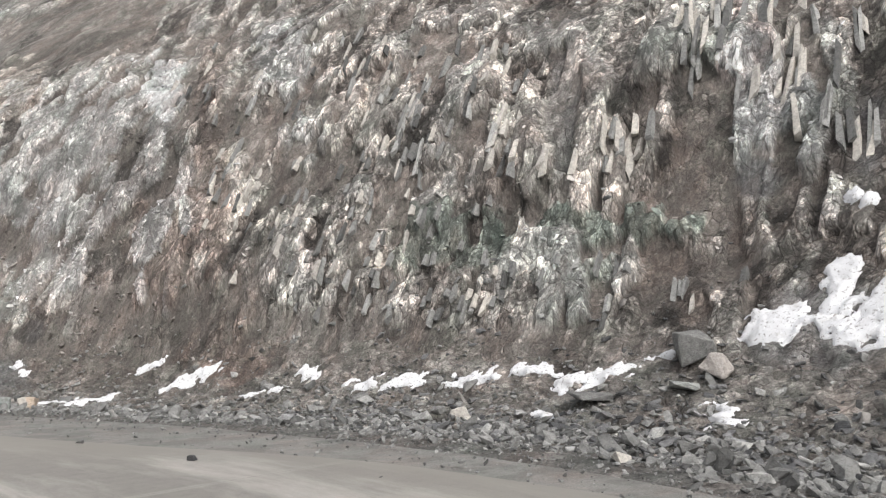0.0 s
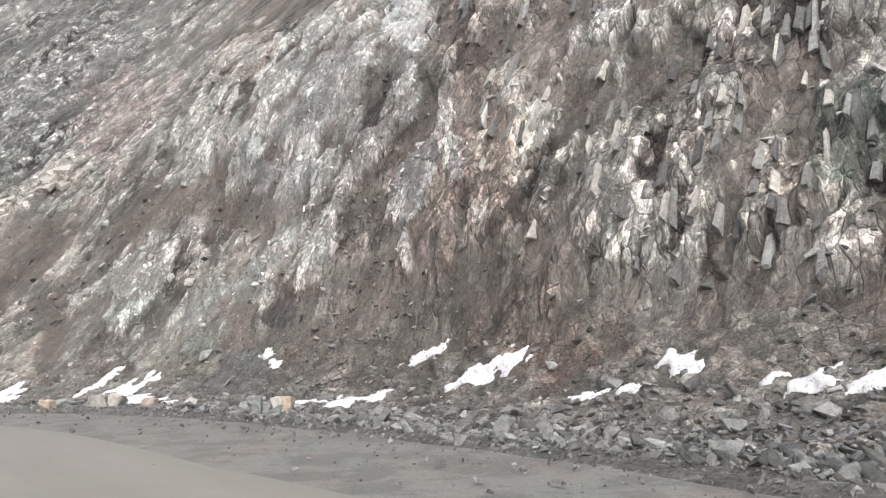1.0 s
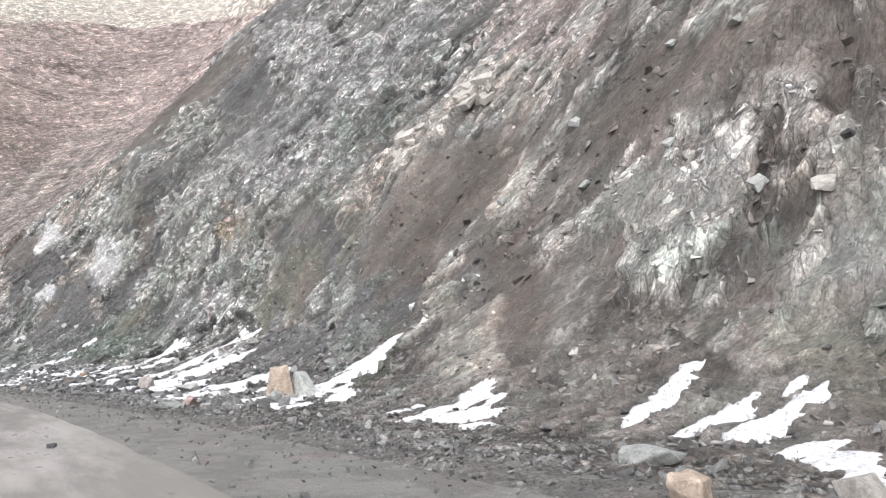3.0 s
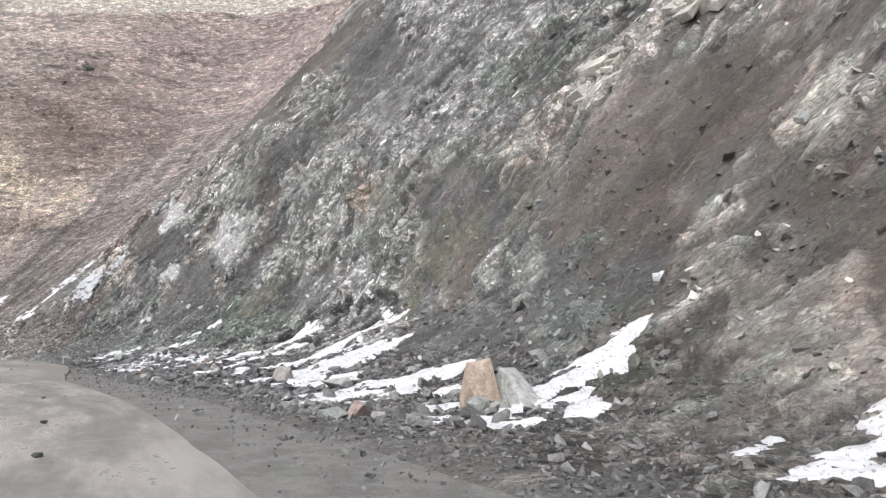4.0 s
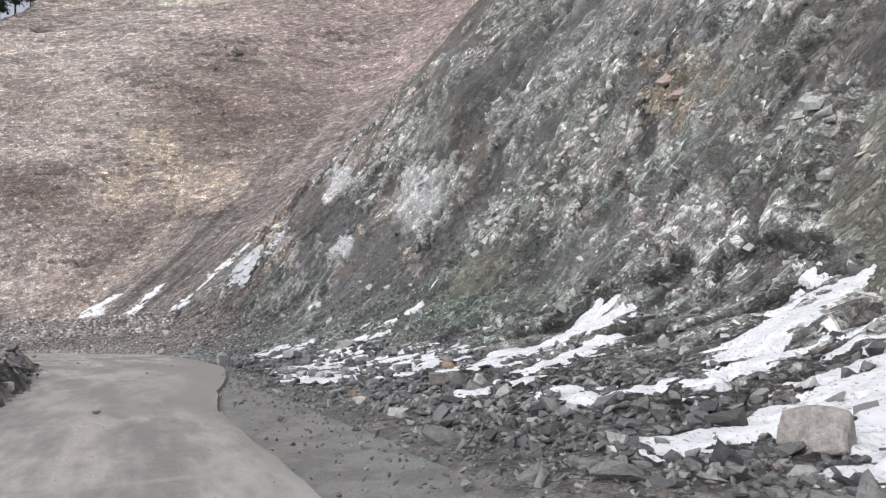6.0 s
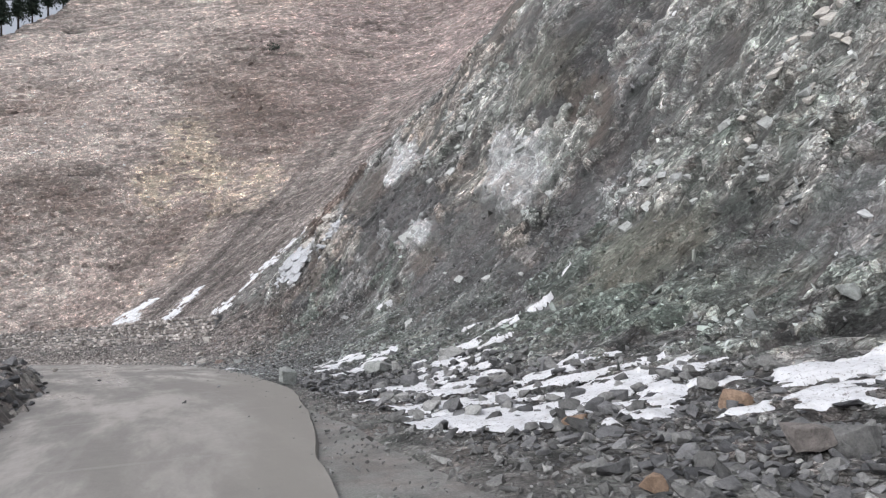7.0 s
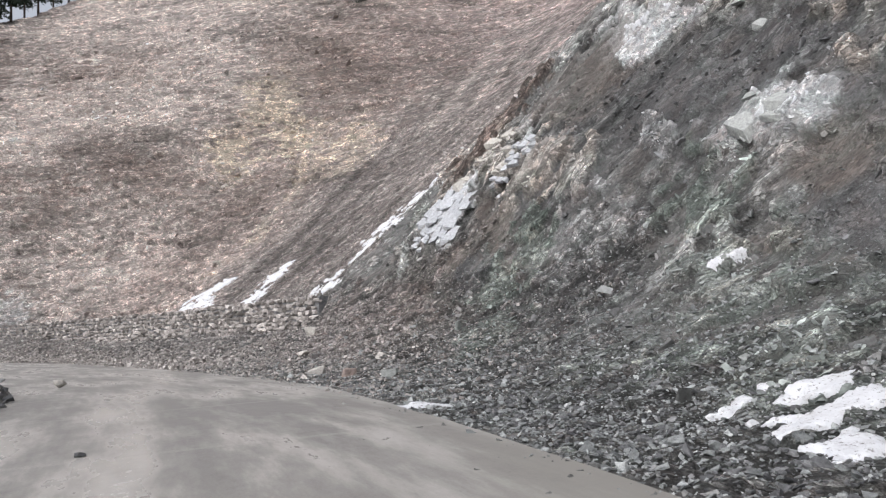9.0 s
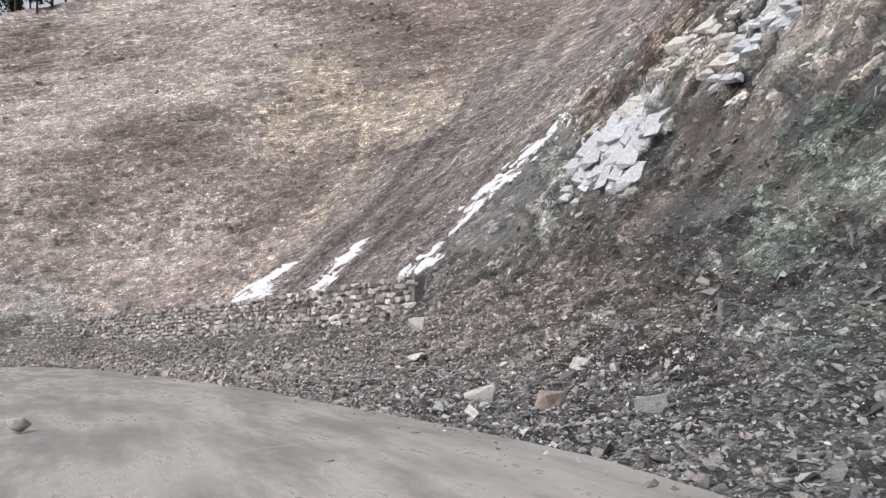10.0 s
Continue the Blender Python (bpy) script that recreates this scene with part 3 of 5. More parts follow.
patch(116, 8.3, 0.37, 0.59, 0.35, MINT, 0.4)
patch(123.4, 13.6, 0.34, 1.84, 2.1, MINT, 0.9)
patch(122.5, 9.9, 0.31, 1.26, 1.47, MINT, 0.8)
patch(122.6, 5.4, 2.8, 3.16, 0.29, ROSE, 0.3)
patch(116.1, 2.3, 1.09, 0.89, -0.12, SLATE, 0.4)
patch(112.1, 13.7, 3.42, 2.39, 0.24, SLATE, 0.8)
patch(110, 13.4, 1.11, 1.08, 0.27, SLATE, 0.8)
patch(112.8, 12.7, 1.49, 1.33, -0.04, SLATE, 0.9)
patch(109.4, 9.6, 0.77, 0.57, 0.25, SOIL, 0.7)
patch(108.6, 8.1, 0.44, 0.84, 0.38, SLATE, 0.7)
patch(116.4, 15.3, 1.28, 2.73, 0.86, SOIL, 0.6)
patch(115.3, 16.7, 0.88, 1.76, 0.53, SOIL, 0.6)
patch(114, 16.4, 0.7, 0.85, 0.5, WHITE, 0.9)
patch(110.1, 11.3, 0.49, 0.54, 0.29, WHITE, 1)
patch(110.7, 11, 0.39, 0.41, 0.19, STEEL, 0.9)
patch(109.1, 12, 0.18, 0.33, 0.51, CREAM, 0.9)
patch(111.7, 9.2, 0.94, 0.94, 0.43, GREEN, 0.7)
patch(113.1, 11.8, 0.34, 0.57, 0.52, STEEL, 0.6)
patch(117.3, 12.5, 1.24, 1.43, 0.74, CREAM, 0.5)
patch(110, 8, 0.33, 0.39, 0.41, ASH, 0.5)
patch(103.2, 13.3, 0.9, 1.18, 0.09, MINT, 0.8)
patch(104.8, 12.6, 1.07, 1.14, -0.02, STEEL, 0.5)
patch(101.7, 10.5, 0.82, 0.95, 0.28, SLATE, 0.8)
patch(106.8, 10.9, 1.64, 1.18, -0.19, SLATE, 0.7)
patch(103, 8.9, 1.39, 1.07, -0.03, SLATE, 0.6)
patch(101.2, 7.9, 0.66, 0.73, 0.42, GREEN, 0.5)
patch(108.5, 13.9, 0.88, 0.95, 0.2, CREAM, 0.7)
patch(120.8, 12.3, 0.9, 1.5, 0.5, WHITE, 0.9)


def patch_mix(theta, p, wobble, tone, colour):
    soil, crag, face = np.zeros(theta.shape), np.zeros(theta.shape), np.zeros(theta.shape)
    for t0, p0, dt, dp, lean, c, k in PATCHES:
        w = np.abs(theta - t0) < 3 * dt + 3
        if not w.any():
            continue
        v = (p[w] - p0) / dp
        u = (theta[w] - t0 - lean * v * dt) / dt
        bare, solid = c in (SOIL, SLATE, OLIVE), c is WHITE or (c is STEEL and k > 0.85 and t0 > 75)
        f = min(1.0, 1.15 * k) * ramp(1.3 - np.hypot(u, v) + 1.6 * wobble[w] + (0.6 if bare else 1.4 if solid else 2.0) * (tone[w] - 0.5), 0.0, 0.6 if bare or t0 > 126 else 0.12 if solid else 0.3)
        f = f if bare or solid else f * np.clip(0.55 + 0.9 * tone[w], 0, 1)
        colour[w] += f[:, None] * (np.array(c) - colour[w])
        if bare:
            soil[w] = np.maximum(soil[w] * (1 - f), f * (1.0 if c is SOIL else 0.7))
            crag[w] *= 1 - f
        elif t0 < 126:
            crag[w] = np.maximum(crag[w], f)
            soil[w] *= 1 - f
            if solid:
                face[w] = np.maximum(face[w], f)
    return soil, crag, face


def ridge(p):
    """Bearing of the spur's edge, behind which the bare hillside begins."""
    return np.interp(p, [0, 10, 14, 20, 28, 40, 60, 90], [127, 126, 124.3, 124, 123, 119, 113, 110])


def relief(theta, p):
    """How far rock and rubble stand out of the smooth slope, the colour of what lies there, and the kind of bedding."""
    a, b = theta * ARC, p
    wobble = fbm(a / 2.2, b / 2.2, 5, 4)
    edge = ridge(p) + 3 * wobble
    far = ramp(theta, edge, edge + 2.5)
    apron = (1 - ramp(p + 2.0 * wobble, 3.0, 5.0)) * (1 - far)
    scree = np.maximum(apron, ramp(theta + 8 * wobble, 106, 116) * (1 - ramp(p + 8 * wobble, 7.5, 11)))
    upright = (1 - ramp(theta + 10 * wobble, 63, 78)) * (1 - apron)
    # upright blades of slate
    wa = a + 0.22 * fbm(a / 0.9, b / 2.5, 11, 3)
    wb = b + 0.5 * fbm(a / 0.8, b / 1.5, 12, 3)
    tall = (theta + 8 * wobble < 54) & (p > 8 + 4 * wobble)
    h1, t1 = blocks(wa / 1.3, wb / np.where(tall, 3.2, 1.8) + 0.4, 21, 0.5, 0.04)
    h2, t2 = blocks(wa / 0.42, wb / np.where(tall, 1.9, 1.15), 31, 0.8, 0.07)
    col_h, col_t = np.where(tall, 0.36, 0.2) * h1 + np.where(tall, 0.22, 0.15) * h2, 0.35 * t1 + 0.65 * t2
    # slanting beds of broken rock
    u, v = (-0.62 * a + 0.78 * b), (0.78 * a + 0.62 * b)
    wu = u + 0.9 * fbm(u / 1.2, v / 0.8, 13, 3)
    wv = v + 0.6 * fbm(u / 1.2, v / 0.8, 14, 3)
    g1, s1 = blocks(wu / 1.6, wv / 0.8, 51, 0.6, 0.05)
    g2, s2 = blocks(wu / 0.6, wv / 0.36, 61, 1.0, 0.08)
    bed_h, bed_t = 0.3 * g1 + 0.12 * g2, 0.35 * s1 + 0.65 * s2
    # loose stones
    r1, q1 = blocks(a / 0.5, b / 0.45, 81, 1.4, 0.1)
    r2, q2 = blocks(a / 0.24, b / 0.22, 91, 1.2, 0.14)
    app_h, app_t = 0.12 * r1 + 0.1 * r2, 0.4 * q1 + 0.6 * q2
    h = upright * col_h + (1 - upright) * bed_h
    tone = upright * col_t + (1 - upright) * bed_t
    base = np.empty((theta.size, 3))
    warm = (1 - ramp(theta + 6 * wobble, 64, 84))[:, None]
    dark = warm * np.array((0.14, 0.128, 0.119)) + (1 - warm) * np.array((0.13, 0.131, 0.129))
    light = warm * np.array((0.48, 0.46, 0.435)) + (1 - warm) * np.array((0.52, 0.53, 0.518))
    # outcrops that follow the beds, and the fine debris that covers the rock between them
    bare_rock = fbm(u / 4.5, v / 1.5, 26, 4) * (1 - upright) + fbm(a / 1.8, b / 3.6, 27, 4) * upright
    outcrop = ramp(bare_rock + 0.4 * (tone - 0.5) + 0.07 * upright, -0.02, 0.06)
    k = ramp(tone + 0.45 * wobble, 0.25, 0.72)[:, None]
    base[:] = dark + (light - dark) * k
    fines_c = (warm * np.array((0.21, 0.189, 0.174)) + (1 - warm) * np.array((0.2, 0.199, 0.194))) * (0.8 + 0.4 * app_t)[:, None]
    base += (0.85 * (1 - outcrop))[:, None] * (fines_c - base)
    streak = fbm(theta * 1.6, p / 25 + theta / 9, 17, 3)
    layer = fbm(theta * 2.2 / 5.0, p / 0.9 + 2 * wobble, 18, 3)
    seam = ramp(fbm(theta * 1.3, p / 0.7 + 2.5 * wobble, 20, 3) + 0.7 * wobble, 0.1, 0.2)
    hill_c = (np.array((0.425, 0.362, 0.334)) + ramp(theta, 144, 152)[:, None] * np.array((0.12, 0.12, 0.115))) * (0.92 + 0.2 * bed_t + 1.1 * fbm(a / 9, b / 9, 40, 3) + 0.7 * wobble + 0.7 * layer - 0.34 * seam)[:, None]
    talus_c = np.array((0.30, 0.27, 0.255)) * (0.85 + 0.3 * app_t + 1.5 * streak)[:, None]
    w = np.maximum(ramp(theta + (p - 20) * 0.08 + 4 * wobble, 136, 142), ramp(p + 6 * wobble, 66, 84))[:, None]
    base += far[:, None] * (talus_c + (hill_c - talus_c) * w - base)
    wet = 1 - 0.3 * ramp(theta, 98, 101) * (1 - ramp(theta, 110, 114)) * (1 - ramp(p, 3, 5))
    app_c = (np.array((0.185, 0.182, 0.178)) + (1 - ramp(theta, 72, 78))[:, None] * np.array((0.03, 0.022, 0.014))) * (wet * (0.55 + 0.9 * app_t))[:, None]
    base += (scree * 0.8)[:, None] * (app_c - base)
    soil, crag, face = patch_mix(theta, p, wobble, tone, base)
    cell = 0.75 + 0.5 * ramp(theta, 112, 116)
    slab, split = cracks((a + 0.35 * b + 0.5 * wobble) / cell, (b + 0.6 * wobble) / (0.8 * cell), 65)
    base *= (1 + 0.5 * face * slab)[:, None]
    face_h = 0.15 + 0.2 * slab - 0.1 * (1 - ramp(split, 0.03, 0.1))
    rocky = np.clip(np.maximum(outcrop * (1 - soil), crag) * (1 - scree), 0, 1)
    keep_face = base.copy()
    base *= (0.72 + 0.56 * np.where(scree > 0.5, app_t, 0.5 + (tone - 0.5) * (0.4 + 0.8 * rocky)) + (1 - far) * (0.8 * fbm(u / 6.0, v / 2.2, 16, 3) + 0.55 * fbm(u / 2.2, v / 0.7, 36, 3)) + far * 0.9 * fbm(a / 5.0, b / 4.0, 46, 5))[:, None]
    base += face[:, None] * (keep_face * 1.08 - base)
    base += (0.7 * (1 - ramp(p + 2.0 * wobble, 2.2, 3.6)) * (1 - far))[:, None] * (app_c - base)
    reach = 1.3 - 0.9 * ramp(theta, 94, 100)
    verge = (1 - ramp(p + 2.0 * wobble * reach, 0.0, reach)) * (1 - far)
    base += verge[:, None] * (np.array((0.226, 0.222, 0.213)) * (0.8 + 0.2 * ramp(theta, 60, 68) - 0.15 + 0.3 * app_t)[:, None] - base)
    rim = np.interp(theta, [124, 131, 138, 142, 150], [115, 121, 118, 113, 111.5])
    cream = far * ramp(p + 0.8 * wobble, rim - 0.4, rim + 0.4) * (1 - ramp(theta, 150, 153))
    base += cream[:, None] * (np.array((0.7, 0.66, 0.6)) * (0.9 + 0.2 * bed_t)[:, None] - base)
    smooth = (0.3 + 0.95 * rocky + 0.5 * crag) * (1 - 0.75 * scree) * np.where(tall, 0.75, 1.0)
    big = (1.2 * fbm(a / 6.0, b / 6.0, 3, 3) + 0.9 * fbm(u / 5.0, v / 1.6, 4, 3) * (1 - upright) * (1 - far)) * ramp(p, 4, 9) * (1 - 0.6 * scree)
    middle = ramp(theta, 58, 64) * (1 - ramp(theta, 78, 84))
    h = (h * smooth * (1 - 0.45 * middle) + 0.12 * rocky + 0.05 * crag) * ramp(p, 2.0, 6.0) * (1 - far)
    h = h * (1 - (0.4 + 0.5 * ramp(theta, 112, 116)) * face) + face * face_h
    h = h + far * (w[:, 0] * (0.8 * layer - 0.3 * seam))
    out = h + scree * app_h * ramp(p + 1.2 * wobble * reach, 0.08 * reach, 0.9 * reach) + big + 0.06 * wobble
    # behind the dry-stone wall the slope is cut back
    out -= 1.2 * ramp(theta, 125.8, 127) * (1 - ramp(theta, 153, 154.5)) * np.exp(-((p - 8.0) / 1.6) ** 2)
    loose = np.maximum(scree, far)
    lie, ledge = loose > 0.5, (far > 0.5) & (w[:, 0] > 0.5)
    style = np.where(lie & ~ledge, -1.0, np.where(ledge, 0.0, 2.0 * upright - 0.5))
    style = np.where(far > 0.5, 2.0 * w[:, 0] - 1.0, style)
    base = np.where(base > 0.46, 0.46 + (0.6 + 0.4 * np.maximum(face, far)[:, None]) * (base - 0.46), base)
    crisp = np.clip(np.where(lie, (1 - 0.65 * verge) * (1 - 0.5 * ramp(p, 1.2, 2.2) * (1 - ramp(theta, 72, 78)) * (1 - far)), 0.45 + 0.55 * rocky), 0, 1) * (1 - 0.3 * soil * (1 - scree)) * (1 - 0.5 * face) * (1 - 0.3 * middle)
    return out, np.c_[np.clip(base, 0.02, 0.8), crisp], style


def slope_n(theta, p):
    """The smooth slope, with the crest of the far hill."""
    n = bulge(theta, p)
    n = n + 2.2 * ramp(p, 110, 122) * ramp(theta, 110, 118)
    crest = np.interp(theta, [153, 157, 160, 162.5, 165, 169], [146, 136, 119, 106, 94, 88])
    return np.where(p > crest, n - 1.15 * (p - crest), n)


def link_mesh(name, verts, faces, mat, colours=None, smooth=False, grain=None):
    me = bpy.data.meshes.new(name)
    verts, faces = np.asarray(verts, np.float32), np.asarray(faces, np.int32)
    me.vertices.add(len(verts))
    me.vertices.foreach_set("co", verts.ravel())
    me.loops.add(faces.size)
    me.loops.foreach_set("vertex_index", faces.ravel())
    me.polygons.add(len(faces))
    me.polygons.foreach_set("loop_start", np.arange(0, faces.size, faces.shape[1], dtype=np.int32))
    me.update(calc_edges=True)
    me.polygons.foreach_set("use_smooth", np.full(len(faces), smooth))
    if colours is not None:
        at = me.color_attributes.new("tint", "FLOAT_COLOR", "POINT")
        at.data.foreach_set("color", (colours if colours.shape[1] == 4 else np.c_[colours, np.ones(len(colours))]).astype(np.float32).ravel())
    if grain is not None:
        me.attributes.new("grain", "FLOAT_VECTOR", "POINT").data.foreach_set("vector", grain[:, :3].astype(np.float32).ravel())
        if grain.shape[1] > 3:
            me.attributes.new("bedding", "FLOAT", "POINT").data.foreach_set("value", grain[:, 3].astype(np.float32))
    me.materials.append(mat)
    return me


def grid_faces(rows, cols):
    k = np.arange(rows * cols).reshape(rows, cols)
    return np.stack([k[:-1, :-1], k[1:, :-1], k[1:, 1:], k[:-1, 1:]], axis=-1).reshape(-1, 4)


def slope_sheet(name, sheets, mat, sink=0.0):
    """One mesh of one or more grids over the slope; each later grid lies a little lower where it laps under the one before."""
    V, F, C, G, base = [], [], [], [], 0
    for k, (thetas, ps) in enumerate(sheets):
        T, P = np.meshgrid(thetas, ps)
        t, p = T.ravel(), P.ravel()
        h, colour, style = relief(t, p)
        x, y, z = place(t, p, slope_n(t, p) + h - sink - 0.15 * k)
        V.append(np.c_[x, y, z])
        F.append(grid_faces(len(ps), len(thetas)) + base)
        C.append(colour)
        G.append(np.c_[t * (radians(1) * 72.0 if name == "rock_face" else radians(1) * 125.0), z, np.hypot(x - CX, y - CY), style])
        base += len(t)
    return new(name, link_mesh(name, np.concatenate(V), np.concatenate(F), mat, np.concatenate(C), smooth=True, grain=np.concatenate(G)))


def steps(*spans):
    return np.concatenate([np.arange(a, b, d) for a, b, d in spans])


DET = 1.17
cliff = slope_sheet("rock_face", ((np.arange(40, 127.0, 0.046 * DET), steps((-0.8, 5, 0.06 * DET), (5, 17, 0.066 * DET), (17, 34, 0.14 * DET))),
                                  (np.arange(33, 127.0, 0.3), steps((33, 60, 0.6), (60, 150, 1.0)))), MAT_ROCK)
tagged(cliff, "grey and brown fractured slate cutting with scree at its foot", "cliff", kind="structure")
hill = slope_sheet("hillside", ((np.arange(126.6, 173.0, 0.15), steps((-0.8, 20, 0.2), (20, 70, 0.3), (70, 150, 0.5))),), MAT_HILL, 0.04)
tagged(hill, "brown bare hillside of scree and crumbling rock", "hillside", kind="structure")


def ground_n(theta, p):
    return slope_n(theta, p) + relief(theta, p)[0]


def on_slope(theta, p, lift=0.0):
    t, q = np.atleast_1d(np.asarray(theta, float)), np.atleast_1d(np.asarray(p, float))
    x, y, z = place(t, q, np.where(q > -0.3, ground_n(t, q), -q) + lift)
    return np.c_[x, y, z]


# ---- ground and road ----
reach = np.concatenate([-np.geomspace(4000, 50, 14), np.linspace(-46, 46, 93), np.geomspace(50, 4000, 14)])
gx, gy = np.meshgrid(reach - 34, reach)
gx, gy = gx.ravel(), gy.ravel()
gz = np.interp(gx, [-16, -12, -7, -3], [0, -0.07, -0.23, -0.3]) - 0.05 - 0.04 * np.maximum(0, np.hypot(gx + 45, gy) - 160)
beyond = np.hypot(gx - CX, gy - CY) - smooth_rows(TOE_R, np.degrees(np.arctan2(gy - CY, gx - CX)), BEARING)
gz -= 0.6 * ramp(beyond, 0.6, 1.6) * (gy > -10)
tint = np.tile((0.222, 0.218, 0.21, 0.3), (gx.size, 1))
ground = new("ground", link_mesh("ground", np.c_[gx, gy, gz], grid_faces(len(reach), len(reach))[:, ::-1], MAT_GRAVEL, tint, grain=np.c_[gx, gy, gz]))
tagged(ground, "wet grey gravel ground beside the road", "ground", kind="structure")

ROAD = np.array([(6, -26), (2.4, -12), (0.7, -5), (-0.6, 0.5), (-4.2, 6.6), (-9.4, 11.4), (-16, 15.7), (-23.6, 18.2), (-35, 20.9), (-46, 22.3),
                 (-60, 24), (-72, 24.4), (-85, 23.2), (-97, 20.2), (-110, 16), (-123, 10), (-134, 1), (-141, -12), (-144, -30)], float)


def strip(points, step=0.25):
    d = np.r_[0, np.cumsum(np.hypot(*np.diff(points, axis=0).T))]
    s = np.arange(0, d[-1], step)
    x, y = smooth_rows(points[:, 0], s, d), smooth_rows(points[:, 1], s, d)
    tx, ty = np.gradient(x), np.gradient(y)
    k = np.hypot(tx, ty)
    return s, x, y, ty / k, -tx / k


s, rx, ry, nx, ny = strip(ROAD)
right = np.interp(rx, [-100, -85, -78, -70, -60, -54, -50, -46, -30, -20, -16, -10, -7, -4, -1, 2], [3.4, 3.4, 3.9, 3.5, 3.1, 2.4, 1.8, 1.45, 1.4, 1.6, 1.9, 2.5, 3.3, 4.3, 5.0, 4.6])
left = np.full(len(s), -3.3)
verts, lanes = [], []
for k, drop in ((0, 0.1), (0.008, 0.0), (0.25, -0.015), (0.45, -0.02), (0.65, -0.02), (0.78, -0.018), (0.9, -0.012), (0.992, 0.0), (1, 0.1)):
    off = left + (right - left) * k + (0.1 * fbm(s / 1.3, s * 0 + k * 9, 7, 3) if k < 0.1 or k > 0.95 else 0)
    x, y = rx + nx * off, ry + ny * off
    verts.append(np.c_[x, y, ground_z(x) + 0.03 - drop])
    soiled = 0.55 * k * ramp(-rx, 44, 50) * (1 - ramp(-rx, 62, 74)) + ramp(rx, -30, -14) * (1 - 0.7 * ramp(rx, -10, -5)) * (0.35 + 0.4 * k) + 0.35 * ramp(k + 0 * s, 0.8, 1.0)
    lanes.append(np.c_[s, off, soiled])
road = new("road", link_mesh("road", np.concatenate(verts), grid_faces(9, len(s)), MAT_CONCRETE))
road.data.attributes.new("lane", "FLOAT_VECTOR", "POINT").data.foreach_set("vector", np.concatenate(lanes).astype(np.float32).ravel())
tagged(road, "worn pale concrete road, damp and dusty", "road", kind="structure")


# ---- loose stones, boulders, snow, wall, trees ----
def part(name, bm, mat, parent, label=""):
    me = bpy.data.meshes.new(name)
    bm.to_mesh(me)
    bm.free()
    me.materials.append(mat)
    ob = new(name, me)
    ob.parent = parent
    return tagged(ob, label)


def hull(points):
    bm = bmesh.new()
    for q in points:
        bm.verts.new(q)
    out = bmesh.ops.convex_hull(bm, input=bm.verts)
    bmesh.ops.delete(bm, geom=[g for g in out["geom_interior"] if isinstance(g, bmesh.types.BMVert)], context="VERTS")
    return bm


def stone_points(rng, size, count=11, box=0.55):
    """Points of an angular block, pushed towards the faces of a box."""
    q = rng.uniform(-1, 1, (count, 3))
    k = rng.integers(0, 3, count)
    q[np.arange(count), k] = np.sign(q[np.arange(count), k]) * rng.uniform(box, 1, count)
    return q * np.array(size) / 2


def stone_arrays(seed, size, count=10):
    bm = hull(stone_points(np.random.default_rng(seed), size, count))
    bmesh.ops.triangulate(bm, faces=bm.faces)
    bm.verts.ensure_lookup_table()
    bm.verts.index_update()
    v = np.array([w.co[:] for w in bm.verts])
    f = np.array([[w.index for w in face.verts] for face in bm.faces])
    bm.free()
    return v, f


def turns(rng, count, flat=0.5):
    """Chance rotations; flat near 0 keeps stones lying on their broad side."""
    yaw = rng.uniform(0, 2 * np.pi, count)
    tx, ty = rng.normal(0, flat, count), rng.normal(0, flat, count)
    cz, sz, cx, sx, cy, sy = np.cos(yaw), np.sin(yaw), np.cos(tx), np.sin(tx), np.cos(ty), np.sin(ty)
    o, i = np.zeros(count), np.ones(count)
    rz = np.stack([cz, -sz, o, sz, cz, o, o, o, i], -1).reshape(-1, 3, 3)
    rx = np.stack([i, o, o, o, cx, -sx, o, sx, cx], -1).reshape(-1, 3, 3)
    ry = np.stack([cy, o, sy, o, i, o, -sy, o, cy], -1).reshape(-1, 3, 3)
    return rx @ ry @ rz


def strew(name, at, size, mat, label, seed, shape=(1, 0.75, 0.5), flat=0.5, category="rubble", shade=None, points=9):
    """Many angular stones at the given places, joined."""
    rng = np.random.default_rng(seed)
    kinds = [stone_arrays(seed * 50 + k, np.array(shape) * rng.uniform(0.75, 1.25, 3), points + k % 4) for k in range(10)]
    rot, pick = turns(rng, len(size), flat), rng.integers(0, 10, len(size))
    V, F, C, base = [], [], [], 0
    for k, (v, f) in enumerate(kinds):
        w = np.flatnonzero(pick == k)
        if not len(w):
            continue
        q = np.einsum("nij,vj->nvi", rot[w], v) * size[w][:, None, None] + at[w][:, None, :]
        q[..., 2] += 0.12 * size[w][:, None]
        V.append(q.reshape(-1, 3))
        if shade is not None:
            C.append(np.repeat(np.clip(shade[w], 0.03, 0.8), len(v), axis=0))
        F.append((f[None] + (np.arange(len(w)) * len(v))[:, None, None]).reshape(-1, 3) + base)
        base += len(w) * len(v)
    ob = new(name, link_mesh(name, np.concatenate(V), np.concatenate(F), mat, np.concatenate(C) if C else None))
    return tagged(ob, label, category, kind="stuff")


def scatter(name, theta, p, size, mat, label, seed, shape=(1, 0.75, 0.5), flat=0.5, tinted=False, points=9):
    """Stones strewn on the slope, few of them where snow lies."""
    rng = np.random.default_rng(seed)
    free = clear_of_snow(theta, p, rng)
    theta, p, size = theta[free], p[free], size[free]
    shade = relief(theta, p)[1][:, :3] * rng.choice([0.75, 0.9, 1.05, 1.3, 1.7], len(size))[:, None] if tinted else None
    return strew(name, on_slope(theta, p), size, mat, label, seed, shape, flat, "rubble", shade, points)


